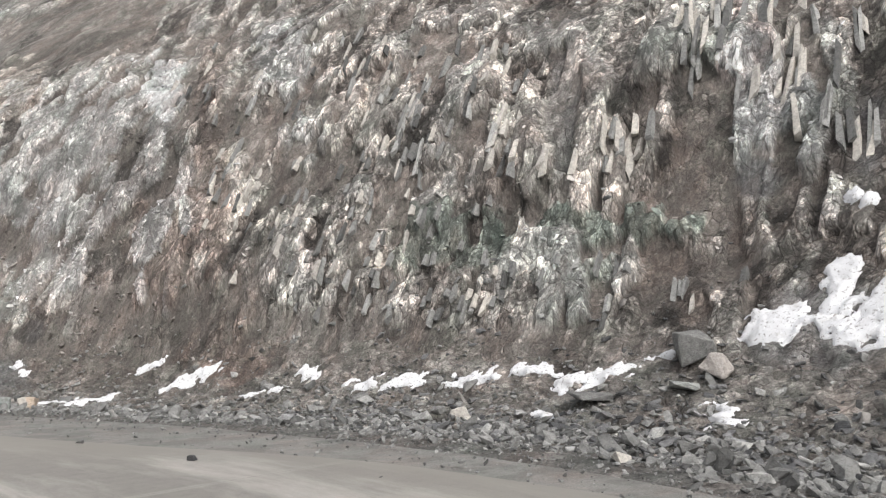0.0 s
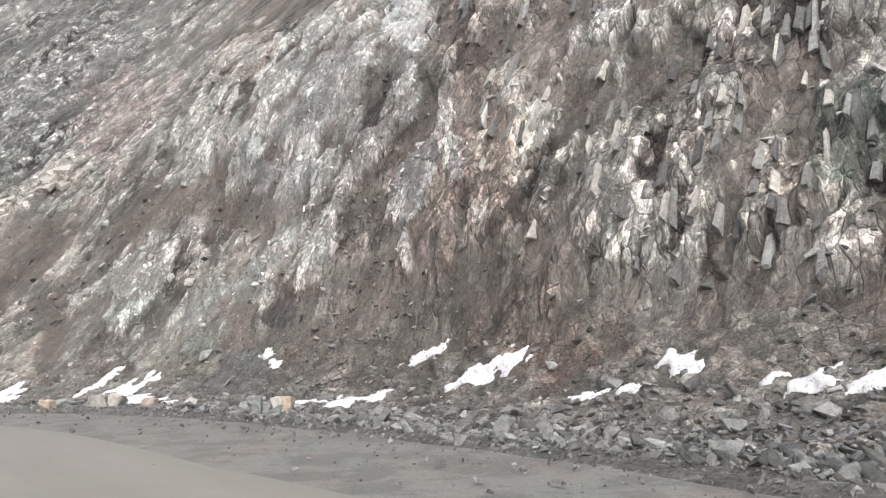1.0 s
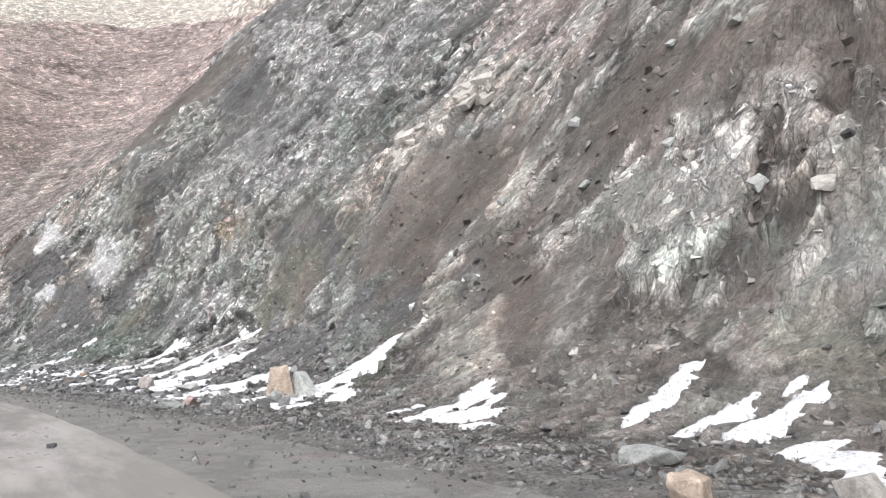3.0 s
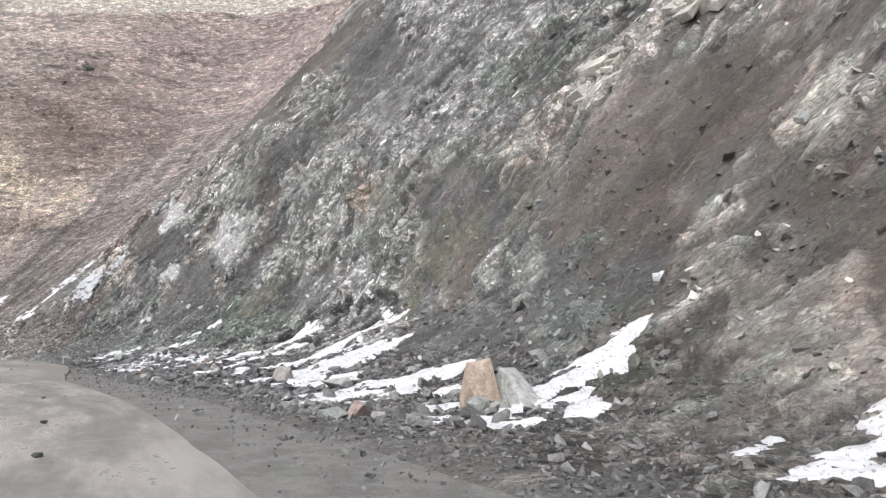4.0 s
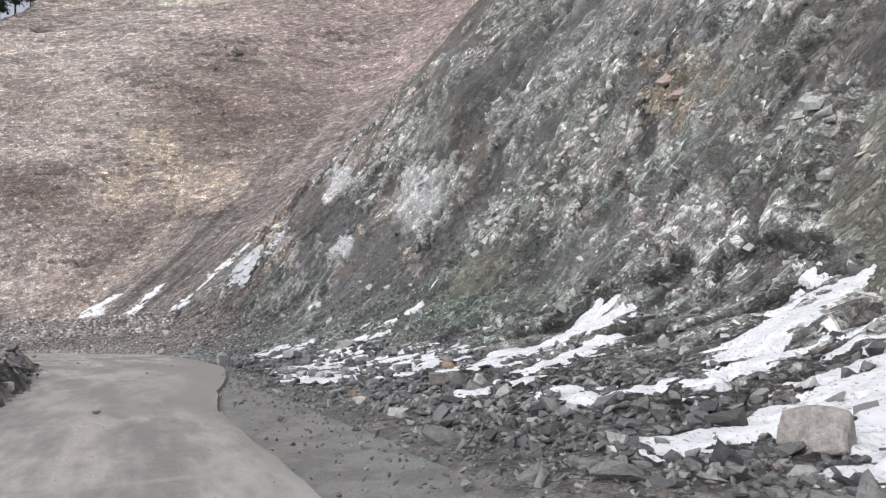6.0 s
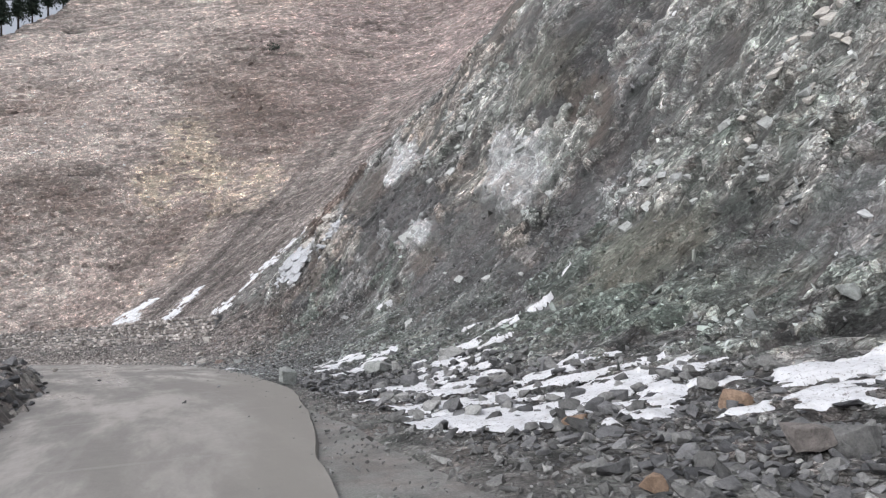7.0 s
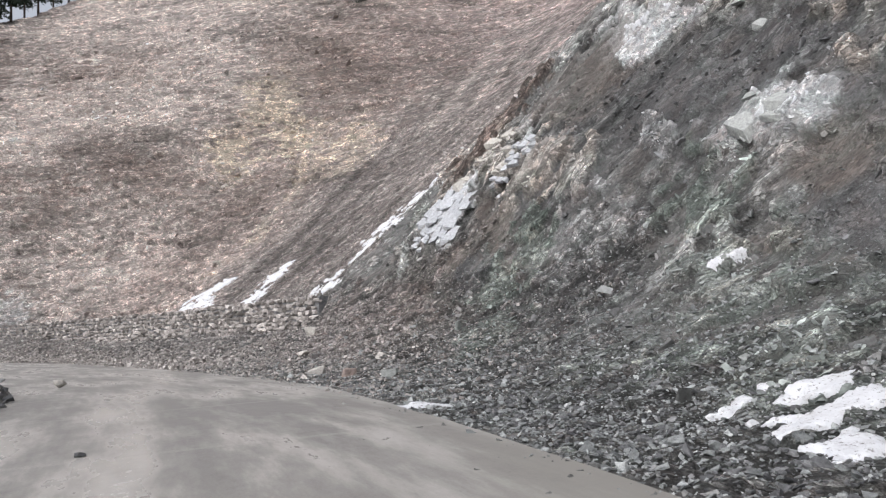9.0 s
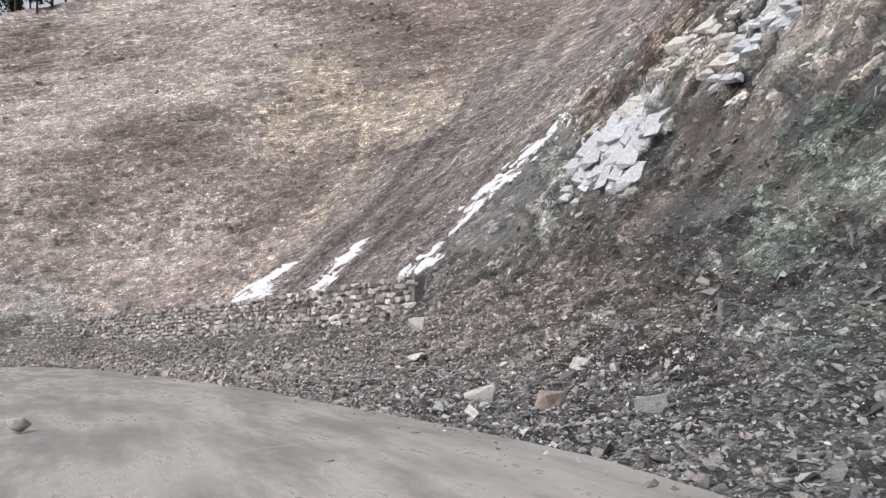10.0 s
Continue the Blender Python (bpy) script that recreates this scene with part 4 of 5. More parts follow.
# ---- where old snow lies: bands from one point of the slope to another, with their half width ----
OLD = "patch of old dirty snow lying on rubble"
DRIFT = "large drift of white granular snow on the slope"
STRIP = "thin strip of snow along the foot of the rock"
FAR = "wedge of snow on the talus above the wall"
BROKEN = "broad snow patch broken by dark stones poking through"
STREAKS = "streaky snow on stones beside the white outcrop"
SNOW = []


def snow(label, step, *bands):
    """One lie of snow: each band runs from a bearing and height to another and has a half width."""
    SNOW.append((bands, label, step))


snow(DRIFT, 0.05, (46.6, 5.0, 44.6, 4.9, 0.42), (45.85, 6.3, 45.8, 5.2, 0.28), (45.7, 5.3, 44.8, 5.6, 0.45))
snow(OLD, 0.05, (45.8, 8.01, 45.62, 7.83, 0.18))
snow(STRIP, 0.05, (47.88, 4.18, 48.56, 3.73, 0.09), (48.56, 3.73, 49.52, 3.23, 0.18), (49.67, 3.54, 50.66, 3.68, 0.12))
snow(STRIP, 0.05, (50.79, 3.45, 51.76, 3.21, 0.15))
snow(STRIP, 0.05, (52.41, 3.24, 53.9, 3.04, 0.19))
snow(STRIP, 0.05, (55.42, 3.45, 55.04, 3.43, 0.16))
snow(STRIP, 0.05, (56.59, 2.65, 55.75, 2.9, 0.1))
snow(OLD, 0.05, (59.05, 2.86, 58.02, 3.57, 0.19))
snow(OLD, 0.05, (60.4, 3.54, 59.66, 3.89, 0.14))
snow(OLD, 0.05, (60.8, 1.99, 60.33, 2.49, 0.2), (61.96, 1.97, 61.03, 2.16, 0.1))
snow(OLD, 0.05, (46.79, 2.8, 46.48, 2.43, 0.18))
snow(OLD, 0.05, (49.38, 2.29, 48.96, 2.14, 0.09))
snow(DRIFT, 0.05, (68.58, 2.22, 68.65, 3.44, 0.16), (67.82, 2.09, 67.73, 2.94, 0.21), (67.28, 2.23, 67.12, 3.13, 0.19), (66.54, 1.99, 65.46, 1.44, 0.19), (65.55, 1.8, 64.74, 1.58, 0.12))
snow(DRIFT, 0.05, (71.46, 1.55, 71.79, 2.8, 0.23), (71.38, 1.66, 70.69, 1.91, 0.21), (71.12, 2.08, 71.1, 2.52, 0.09), (70.24, 1.31, 70.14, 1.56, 0.08))
snow(OLD, 0.05, (72.17, 1.52, 72.36, 2.02, 0.09))
snow(OLD, 0.05, (64.27, 3.86, 63.79, 3.54, 0.12), (64.45, 3.8, 64.06, 3.69, 0.05))
snow(STRIP, 0.05, (67.04, 4.05, 66.93, 4.35, 0.05))
snow(STRIP, 0.05, (67.92, 3.51, 67.78, 3.75, 0.07))
snow(DRIFT, 0.05, (76.36, 2.68, 76.02, 4.24, 0.32), (76.02, 4.24, 75.47, 3.25, 0.11), (75.7, 2.57, 75.02, 2.13, 0.21), (76.09, 2.84, 75.78, 3.59, 0.27))
snow(OLD, 0.05, (75.57, 1.12, 76.04, 2.01, 0.16), (76.26, 2.18, 75.58, 2.09, 0.14))
snow(OLD, 0.05, (75.19, 1.2, 75.18, 1.67, 0.16))
snow(OLD, 0.05, (78.39, 2.2, 78.04, 2.44, 0.27), (77.21, 1.35, 77.17, 1.66, 0.19))
snow(OLD, 0.05, (76.29, 0.97, 76.23, 1.13, 0.12), (75.91, 0.91, 76.03, 1.32, 0.13))
snow(OLD, 0.05, (76.33, 5.6, 76.09, 5.59, 0.07))
snow(BROKEN, 0.05, (107.23, 2.27, 107.48, 3.12, 0.15), (105.19, 2.1, 106.04, 3.85, 0.21))
snow(BROKEN, 0.05, (108.63, 2.22, 108.58, 3.22, 0.07), (108.15, 2.25, 107.86, 2.56, 0.08))
snow(BROKEN, 0.05, (107.35, 2.59, 107.26, 3.11, 0.13))
snow(STRIP, 0.05, (112.49, 0.38, 112.43, 0.76, 0.18))
snow(STRIP, 0.05, (110.92, 7.18, 110.5, 7.76, 0.06))
snow(STRIP, 0.05, (115.19, 18.13, 113.92, 18.0, 0.09))
snow(FAR, 0.08, (138.36, 10.66, 137.68, 15.15, 0.44), (138.3, 10.6, 138.0, 12.2, 0.9))
snow(FAR, 0.08, (133.58, 10.57, 133.34, 15.86, 0.42), (133.4, 11.5, 133.4, 14.0, 0.8))
snow(FAR, 0.08, (128.34, 10.28, 126.84, 10.46, 0.31))
snow(STREAKS, 0.08, (127.45, 11.22, 126.09, 14.32, 0.35), (126.9, 15.7, 125.6, 19.3, 1.3))
snow(DRIFT, 0.05, (86.45, 3.06, 87.57, 6.56, 0.60), (84.62, 2.66, 85.39, 4.32, 0.60), (84.05, 2.48, 84.00, 3.64, 0.57), (85.03, 4.11, 83.96, 4.67, 0.34), (83.99, 3.34, 83.81, 4.31, 0.29))
snow(OLD, 0.05, (90.25, 3.11, 91.81, 6.47, 0.32))
snow(OLD, 0.05, (88.30, 1.99, 87.19, 2.53, 0.32))
snow(OLD, 0.05, (85.03, 1.27, 85.01, 2.22, 0.32))
snow(OLD, 0.05, (84.69, 2.11, 83.47, 2.01, 0.25))
snow(OLD, 0.05, (83.46, 1.43, 83.57, 1.78, 0.25))
snow(DRIFT, 0.05, (82.97, 1.71, 82.04, 1.99, 0.30), (82.73, 2.28, 82.36, 2.52, 0.24))
snow(DRIFT, 0.05, (80.53, 0.93, 80.77, 1.75, 0.26))
snow(DRIFT, 0.05, (80.90, 2.15, 80.72, 2.22, 0.19))
snow(DRIFT, 0.05, (80.09, 1.26, 80.08, 1.40, 0.38))
snow(OLD, 0.05, (89.92, 1.78, 89.65, 2.35, 0.32))
snow(OLD, 0.05, (92.42, 2.64, 92.28, 3.31, 0.32))
snow(BROKEN, 0.05, (102.36, 4.21, 101.80, 4.86, 0.31), (101.87, 4.99, 101.44, 5.66, 0.26))
snow(STRIP, 0.05, (101.44, 5.66, 101.28, 6.66, 0.12), (101.28, 6.66, 100.70, 8.03, 0.08))
snow(BROKEN, 0.05, (101.94, 2.71, 101.84, 3.33, 0.23))
snow(BROKEN, 0.05, (100.52, 0.93, 100.94, 2.27, 0.22))
snow(BROKEN, 0.05, (100.74, 1.72, 100.06, 3.06, 0.36), (101.20, 3.18, 100.47, 3.93, 0.27))
snow(BROKEN, 0.05, (99.89, 1.12, 99.73, 1.95, 0.22))
snow(BROKEN, 0.05, (98.87, 0.71, 98.94, 2.85, 0.15), (98.73, 1.22, 98.29, 1.67, 0.2))
snow(BROKEN, 0.05, (107.34, 2.22, 107.80, 3.19, 0.29), (105.11, 2.00, 106.38, 4.01, 0.22))
snow(OLD, 0.05, (103.18, 3.07, 102.75, 3.25, 0.14))
snow(OLD, 0.05, (103.54, 5.41, 103.11, 5.54, 0.18))
snow(OLD, 0.05, (79.52, 0.88, 79.82, 1.62, 0.33))
snow(DRIFT, 0.05, (80.49, 2.07, 79.45, 3.0, 0.31), (78.93, 1.43, 80.02, 2.84, 0.29))
snow(DRIFT, 0.05, (93.11, 3.87, 92.51, 4.92, 0.25), (92.46, 4.24, 92.05, 6.06, 0.55), (92.32, 4.9, 92.4, 6.28, 0.52))
snow(OLD, 0.05, (91.98, 3.0, 91.19, 3.46, 0.22), (90.67, 2.75, 90.31, 3.11, 0.21))
snow(OLD, 0.05, (93.37, 1.66, 93.83, 2.61, 0.27), (94.94, 2.68, 93.69, 3.24, 0.23))
snow(BROKEN, 0.05, (95.52, 0.97, 95.29, 3.24, 0.55), (94.65, 1.13, 94.63, 2.12, 0.37), (96.61, 3.0, 95.44, 3.55, 0.28))
snow(BROKEN, 0.05, (96.95, 1.37, 97.04, 3.57, 0.44))

def band_depth(t, p, bands, wide=1.05):
    """1 on the middle line of the nearest band of snow, 0 at its edge."""
    m = np.full(t.shape, -9.0)
    for t0, p0, t1, p1, r in bands:
        ax, ay, bx, by = t0 * ARC, p0, t1 * ARC + 1e-6, p1
        k = np.clip(((t * ARC - ax) * (bx - ax) + (p - ay) * (by - ay)) / ((bx - ax) ** 2 + (by - ay) ** 2), 0, 1)
        m = np.maximum(m, 1 - np.hypot(t * ARC - ax - k * (bx - ax), p - ay - k * (by - ay)) / (wide * r))
    return m


def snow_depth(t, p, bands, label):
    """Above 0 where snow lies: the bands with a ragged edge drawn out along the slope, broken by holes."""
    r = np.mean([band[4] for band in bands])
    u, v = -0.5 * t * ARC + 0.86 * p, 0.86 * t * ARC + 0.5 * p
    m = np.minimum(band_depth(t, p, bands, 1.3 if label in (BROKEN, STRIP, OLD) else 1.05), 0.7)
    near = m > -2.5
    un, vn, tn, pn = u[near], v[near], t[near] * ARC, p[near]
    e = 2.0 * fbm(un / (3.0 * r), vn / (0.7 * r), 77, 5) + 1.3 * fbm(un / 0.5, vn / 0.18, 78, 3) + 0.5 * fbm(tn / 0.14, pn / 0.1, 86, 2)
    if label is BROKEN:
        e = e + 0.68 - 1.9 * ramp(fbm(un / 0.9, vn / 0.4, 79, 3) + 0.25 * fbm(tn / 0.3, pn / 0.3, 80, 2), -0.03, 0.12)
    if label is DRIFT:
        e = e + 0.15 - 1.3 * ramp(fbm(un / 0.7, vn / 0.3, 84, 3), 0.08, 0.2)
    if label in (OLD, STRIP):
        e = e + 0.9 * fbm(un / 1.2, vn / 0.2, 83, 3) - 0.9 * ramp(fbm(tn / 0.4, pn / 0.25, 85, 2), 0.05, 0.2)
    if label in (FAR, STREAKS):
        e = e - (0.55 if label is STREAKS else 0.2) + 2.6 * fbm(un / 3.0, vn / 0.35, 81, 3) + (4.0 if label is STREAKS else 2.0) * fbm(tn / 0.4, pn / 0.3, 82, 3)
    m[near] += e
    return m


def clear_of_snow(t, p, rng, share=0.93):
    """Leaves out most stones that snow covers."""
    m = np.full(t.shape, -9.0)
    for bands, label, step in SNOW:
        c = np.array(bands)
        w = np.flatnonzero((t > c[:, (0, 2)].min() - 1.5) & (t < c[:, (0, 2)].max() + 1.5))
        if len(w):
            m[w] = np.maximum(m[w], snow_depth(t[w], p[w], bands, label))
    return (m < 0.0) | (rng.random(len(t)) > share)


rng = np.random.default_rng(4)
n = 15000
t = rng.uniform(43, 126, n)
t = np.where(((t > 82) & (t < 118) & (rng.random(n) < 0.6)) | ((t > 97) & (t < 114)), rng.uniform(43, 92, n), t)
p = rng.gamma(2.2, 0.75, n) - 0.15
p = p + 1.0 * fbm(t * ARC / 3, t * 0, 19, 3)
scatter("roadside_rubble", t, p, np.clip(rng.lognormal(-2.5, 0.6, n), 0.035, 0.4) * np.where((t > 105) | ((t > 63) & (t < 75)), 0.6, 1), MAT_STONE,
        "angular grey slate rubble along the road's edge", 3, (1, 0.75, 0.42), points=14)
t = np.concatenate([rng.uniform(43, 54, 1500), rng.uniform(80, 118, 7500), rng.uniform(99, 112, 2500)])
p = rng.gamma(2.4, 0.8, len(t)) + 0.1
scatter("dark_rubble", t, p, np.clip(rng.lognormal(-2.4, 0.5, len(t)), 0.05, 0.34) * np.where(t > 106, 0.6, 1), MAT_DARKSTONE,
        "dark wet slate rubble under patches of snow", 5, (1, 0.75, 0.38), 0.35, points=14)
n = 25000
t, p = rng.uniform(44, 124, n), 2.5 + 17 * rng.power(0.85, n)
w = fbm(t * ARC / 2.5, p / 2.0, 29, 3) + rng.normal(0, 0.12, n) > -0.06
w &= (t > 60) | (rng.random(n) < 0.3)
w &= t < ridge(p) + 1
t, p = t[w], p[w]
scatter("slope_debris", t, p, np.clip(rng.lognormal(-2.4, 0.5, len(t)), 0.04, 0.35), MAT_CHIP,
        "small grey chips of slate lying on the rock slope", 7, (1.3, 0.65, 0.32), 0.7, tinted=True)
n = 13000
t = np.minimum(rng.uniform(106, 124, n), rng.uniform(106, 124, n) + 2)
p = rng.uniform(-0.3, 10, n) * rng.uniform(0.2, 1, n)
scatter("grey_scree", t, p, np.clip(rng.lognormal(-2.95, 0.5, n), 0.035, 0.25), MAT_GREYCHIP,
        "grey-green slate scree below the cutting", 8, (1, 0.7, 0.38), 0.4)
n = 14000
t = np.maximum(rng.uniform(112, 128, n), rng.uniform(112, 128, n))
p = rng.uniform(-0.6, 10, n) * rng.uniform(0.3, 1, n)
scatter("scree_cone", t, p, np.clip(rng.lognormal(-2.95, 0.5, n), 0.035, 0.25), MAT_BROWNSTONE,
        "grey-brown scree stones fanned out below the spur", 9)
n = 10000
t = rng.uniform(126, 156, n)
p = np.clip(rng.gamma(3, 0.9, n) - 0.6, -0.6, 7.2)
scatter("berm_rubble", t, p, np.clip(rng.lognormal(-2.15, 0.45, n), 0.07, 0.5), MAT_BROWNSTONE,
        "grey-brown rubble heaped at the foot of the wall", 11)
n = 14000
t = rng.uniform(110, 166, n)
p = 8 + 75 * rng.power(0.7, n)
w = (t > ridge(p)) & (fbm(t / 2.0, p / 4.0, 33, 3) + rng.normal(0, 0.15, n) > -0.05)
t, p = t[w], p[w]
scatter("hillside_stones", t, p, np.clip(rng.lognormal(-1.75, 0.5, len(t)), 0.08, 0.7) * (1 + p / 90) * np.where(t < 140, 0.65, 1), MAT_CHIP,
        "small stones strewn over the bare brown hillside", 13, (1, 0.75, 0.45), tinted=True)


n = 20000
t, p = rng.uniform(94, 124, n), 2.5 + 15 * rng.power(0.9, n)
w = (fbm(t * ARC / 1.6, p / 1.3, 47, 4) + rng.normal(0, 0.1, n) > -0.04) & (t < ridge(p))
t, p = t[w], p[w]
scatter("spur_chips", t, p, np.clip(rng.lognormal(-2.75, 0.5, len(t)), 0.03, 0.22), MAT_CHIP,
        "grey slate chips and splinters lying on the spur", 16, (1.3, 0.7, 0.35), 0.7, tinted=True)
n = 12000
t = rng.uniform(123, 138, n)
p = 7 + 40 * rng.power(0.55, n) ** 1.6
w = t > ridge(p)
t, p = t[w], p[w]
scatter("talus_stones", t, p, np.clip(rng.lognormal(-2.5, 0.45, len(t)), 0.05, 0.3) * (0.8 + p / 40), MAT_CHIP,
        "small grey-brown stones of the talus above the wall", 18, (1, 0.75, 0.5), tinted=True, points=7)
n = 9000
t = rng.uniform(43, 126, n)
p = 0.35 - rng.gamma(1.3, 0.45, n)
strew("verge_gravel", on_slope(t, p, 0.01), np.clip(rng.lognormal(-3.2, 0.5, n), 0.02, 0.12), MAT_STONE, "small grey gravel strewn over the verge", 14, points=7)


def boulder(name, theta, p, size, mat, label, seed, turn=0.0, second=None, sink=0.2, count=14, points=None):
    """A broken block with chipped edges, part buried in the rubble."""
    rng = np.random.default_rng(seed)
    bm = hull(points if points else stone_points(rng, size, count, 0.7))
    bmesh.ops.bevel(bm, geom=bm.edges, offset=0.05 * min(size), segments=1, affect="EDGES", clamp_overlap=True)
    bmesh.ops.triangulate(bm, faces=bm.faces)
    bmesh.ops.subdivide_edges(bm, edges=[e for e in bm.edges if e.calc_length() > 0.3 * min(size)], cuts=1)
    bmesh.ops.triangulate(bm, faces=bm.faces)
    for v in bm.verts:
        v.co += v.co.normalized() * (0.07 * min(size) * noise.noise(v.co * (2.5 / min(size)) + Vector((seed, 0, 0))))
    me = bpy.data.meshes.new(name)
    bm.to_mesh(me)
    bm.free()
    me.materials.append(mat)
    if second:
        me.materials.append(second)
        for f in me.polygons:
            f.material_index = 1 if f.center.x * 0.9 + f.center.z * 0.35 > 0.08 * size[0] else 0
    ob = new(name, me)
    x, y, z = on_slope(theta, p)[0]
    ob.matrix_world = pose(x, y, z + size[2] * (0.5 - sink), rng.uniform(-9, 9), rng.uniform(-9, 9), turn)
    return tagged(ob, label, "boulder" if max(size) > 0.7 else "stone")


boulder("boulder", 76.75, 1.75, (0.78, 0.5, 0.92), MAT_ORANGE, "large buff boulder with a flat front face", 5, -14, None, 0.12)
WEDGE = [(-0.55, -0.14, -0.3), (-0.5, 0.18, -0.3), (-0.48, -0.08, 0.28), (-0.34, 0.15, 0.33), (-0.1, -0.1, 0.25), (0.55, -0.15, -0.3), (0.6, 0.18, -0.3), (0.52, -0.07, -0.08), (0.5, 0.15, -0.02)]
boulder("boulder", 76.3, 2.05, (1.1, 0.35, 0.62), MAT_GREEN, "pale grey-green slab sloping away behind a buff boulder", 8, -14, None, 0.14, 14, WEDGE)
boulder("stone", 76.3, 1.55, (0.36, 0.28, 0.22), MAT_GREEN, "small grey-green stone against a buff boulder", 9, 0)
boulder("flat_stone", 77.3, 0.2, (0.6, 0.42, 0.2), MAT_GREEN, "flat pale grey stone at the road's edge", 10, 50)
boulder("boulder", 76.85, 0.36, (0.36, 0.3, 0.34), MAT_PINK, "pinkish-grey angular stone beside the road", 17, 30, count=20)
boulder("boulder", 103.7, 2.3, (0.8, 0.55, 0.5), MAT_GREEN, "large grey angular block in the wet rubble", 68, 15, count=20)
boulder("boulder", 103.84, 0.18, (0.56, 0.46, 0.56), MAT_GREEN, "grey-green block lying alone on the road's edge", 23, 10, None, 0.1)
boulder("boulder", 60.5, 0.75, (0.5, 0.38, 0.42), MAT_PALE, "pale stone with a buff band in the rubble", 81, 15, MAT_ORANGE, 0.15, 18)
boulder("stone", 60.9, 0.6, (0.35, 0.3, 0.45), MAT_GREEN, "grey upright stone beside a pale one", 82, 15, count=18)
boulder("boulder", 47.5, 4.1, (0.75, 0.6, 0.65), MAT_STONE, "grey rounded boulder beside a snow strip", 31, 0)
boulder("boulder", 47.05, 3.85, (0.8, 0.6, 0.45), MAT_BROWNSTONE, "brownish low boulder in slate rubble", 33, 40)
boulder("flat_stone", 48.7, 2.9, (1.2, 0.7, 0.18), MAT_STONE, "broad flat slate slab in the rubble", 35, 30)
boulder("flat_stone", 47.4, 3.3, (0.8, 0.6, 0.14), MAT_GREEN, "broad flat pale slate slab in the rubble", 36, 70)
boulder("stone", 50.45, 1.8, (0.5, 0.4, 0.3), MAT_PALE, "pale angular stone in the rubble", 37, 0)
boulder("stone", 46.4, 0.1, (0.28, 0.22, 0.18), MAT_PALE, "small pale stone on the gravel", 38, 0)
boulder("flat_stone", 67.2, 0.9, (1.0, 0.5, 0.22), MAT_GREEN, "long flat grey slab leaning in the rubble", 41, 12)
boulder("stone", 65.6, 0.0, (0.36, 0.3, 0.3), MAT_ORANGE, "buff stone at the road's edge", 42, 12)
boulder("boulder", 64.8, 0.35, (0.34, 0.3, 0.38), MAT_PALE, "pale upright stone at the road's edge", 43, 60)
boulder("boulder", 64.55, 0.5, (0.4, 0.33, 0.42), MAT_PALE, "cream stone with a buff top in the rubble", 44, 15)
boulder("stone", 64.75, 1.1, (0.5, 0.36, 0.3), MAT_PINK, "reddish-brown stone in the rubble", 45, 15)
boulder("boulder", 63.2, 0.85, (0.42, 0.36, 0.34), MAT_PALE, "pale pinkish block in the rubble", 46, 35)
boulder("stone", 65.97, 3.7, (0.36, 0.24, 0.42), MAT_GREEN, "pale green-grey pointed stone on the soil", 47, 35)
boulder("boulder", 67.75, 6.3, (0.34, 0.3, 0.34), MAT_PALE, "pale grey stone stuck in the slope", 48, 15)
boulder("boulder", 84.1, 1.7, (0.7, 0.5, 0.45), MAT_BROWNSTONE, "brownish block in dirty snow", 51, 15)
boulder("boulder", 91.2, 1.75, (0.39, 0.29, 0.29), MAT_BROWNSTONE, "brown block beside a snow patch", 52, 55)
boulder("boulder", 81.5, 1.7, (0.65, 0.45, 0.32), MAT_GREEN, "pale green-grey slab between snow patches", 53, 20)
boulder("stone", 80.1, 1.1, (0.42, 0.32, 0.28), MAT_DARKSTONE, "dark wet stone in the snow", 54, 20)
boulder("boulder", 92.8, 2.6, (0.45, 0.33, 0.27), MAT_RUST, "rusty-brown boulder in dark rubble", 55, 20)
boulder("stone", 91.3, 0.4, (0.26, 0.21, 0.2), MAT_RUST, "small rusty stone at the road's edge", 56, 70)
boulder("boulder", 91.0, 1.9, (0.49, 0.33, 0.33), MAT_STONE, "large grey angular block in the rubble", 57, 20)
boulder("boulder", 90.6, 2.1, (0.33, 0.26, 0.29), MAT_STONE, "grey angular block in the rubble", 58, 80)
boulder("stone", 90.4, 0.3, (0.26, 0.2, 0.16), MAT_PALE, "pale stone at the road's edge", 59, 80)
boulder("stone", 93.9, 1.3, (0.33, 0.26, 0.23), MAT_RUST, "rusty-brown stone in dark rubble", 60, 30)
boulder("stone", 93.7, 6.5, (0.45, 0.26, 0.33), MAT_GREEN, "pale grey slab on the scree", 61, 30)
boulder("stone", 95.2, 2.2, (0.36, 0.26, 0.23), MAT_DARKSTONE, "dark stone standing out of the snow", 62, 30)
boulder("stone", 100.4, 1.8, (0.6, 0.45, 0.4), MAT_DARKSTONE, "dark block under the snow's edge", 63, 0)
boulder("boulder", 103.2, 2.6, (0.45, 0.36, 0.3), MAT_STONE, "grey slab-sided block on the scree", 64, 0)
boulder("boulder", 102.1, 3.8, (0.8, 0.5, 0.4), MAT_STONE, "grey block above the snow", 65, 50)
boulder("boulder", 95.1, 0.9, (0.33, 0.26, 0.23), MAT_STONE, "grey block at the snow's lower edge", 66, 50)
boulder("stone", 96.7, 0.8, (0.33, 0.29, 0.26), MAT_STONE, "grey stone at the road's edge", 67, 0)
boulder("boulder", 118.9, 3.3, (0.7, 0.35, 0.3), MAT_PALE, "pale elongated stone on the scree", 71, 20)
boulder("stone", 119.3, 1.35, (0.55, 0.4, 0.45), MAT_PALE, "pale upright stone at the scree's foot", 72, 70)
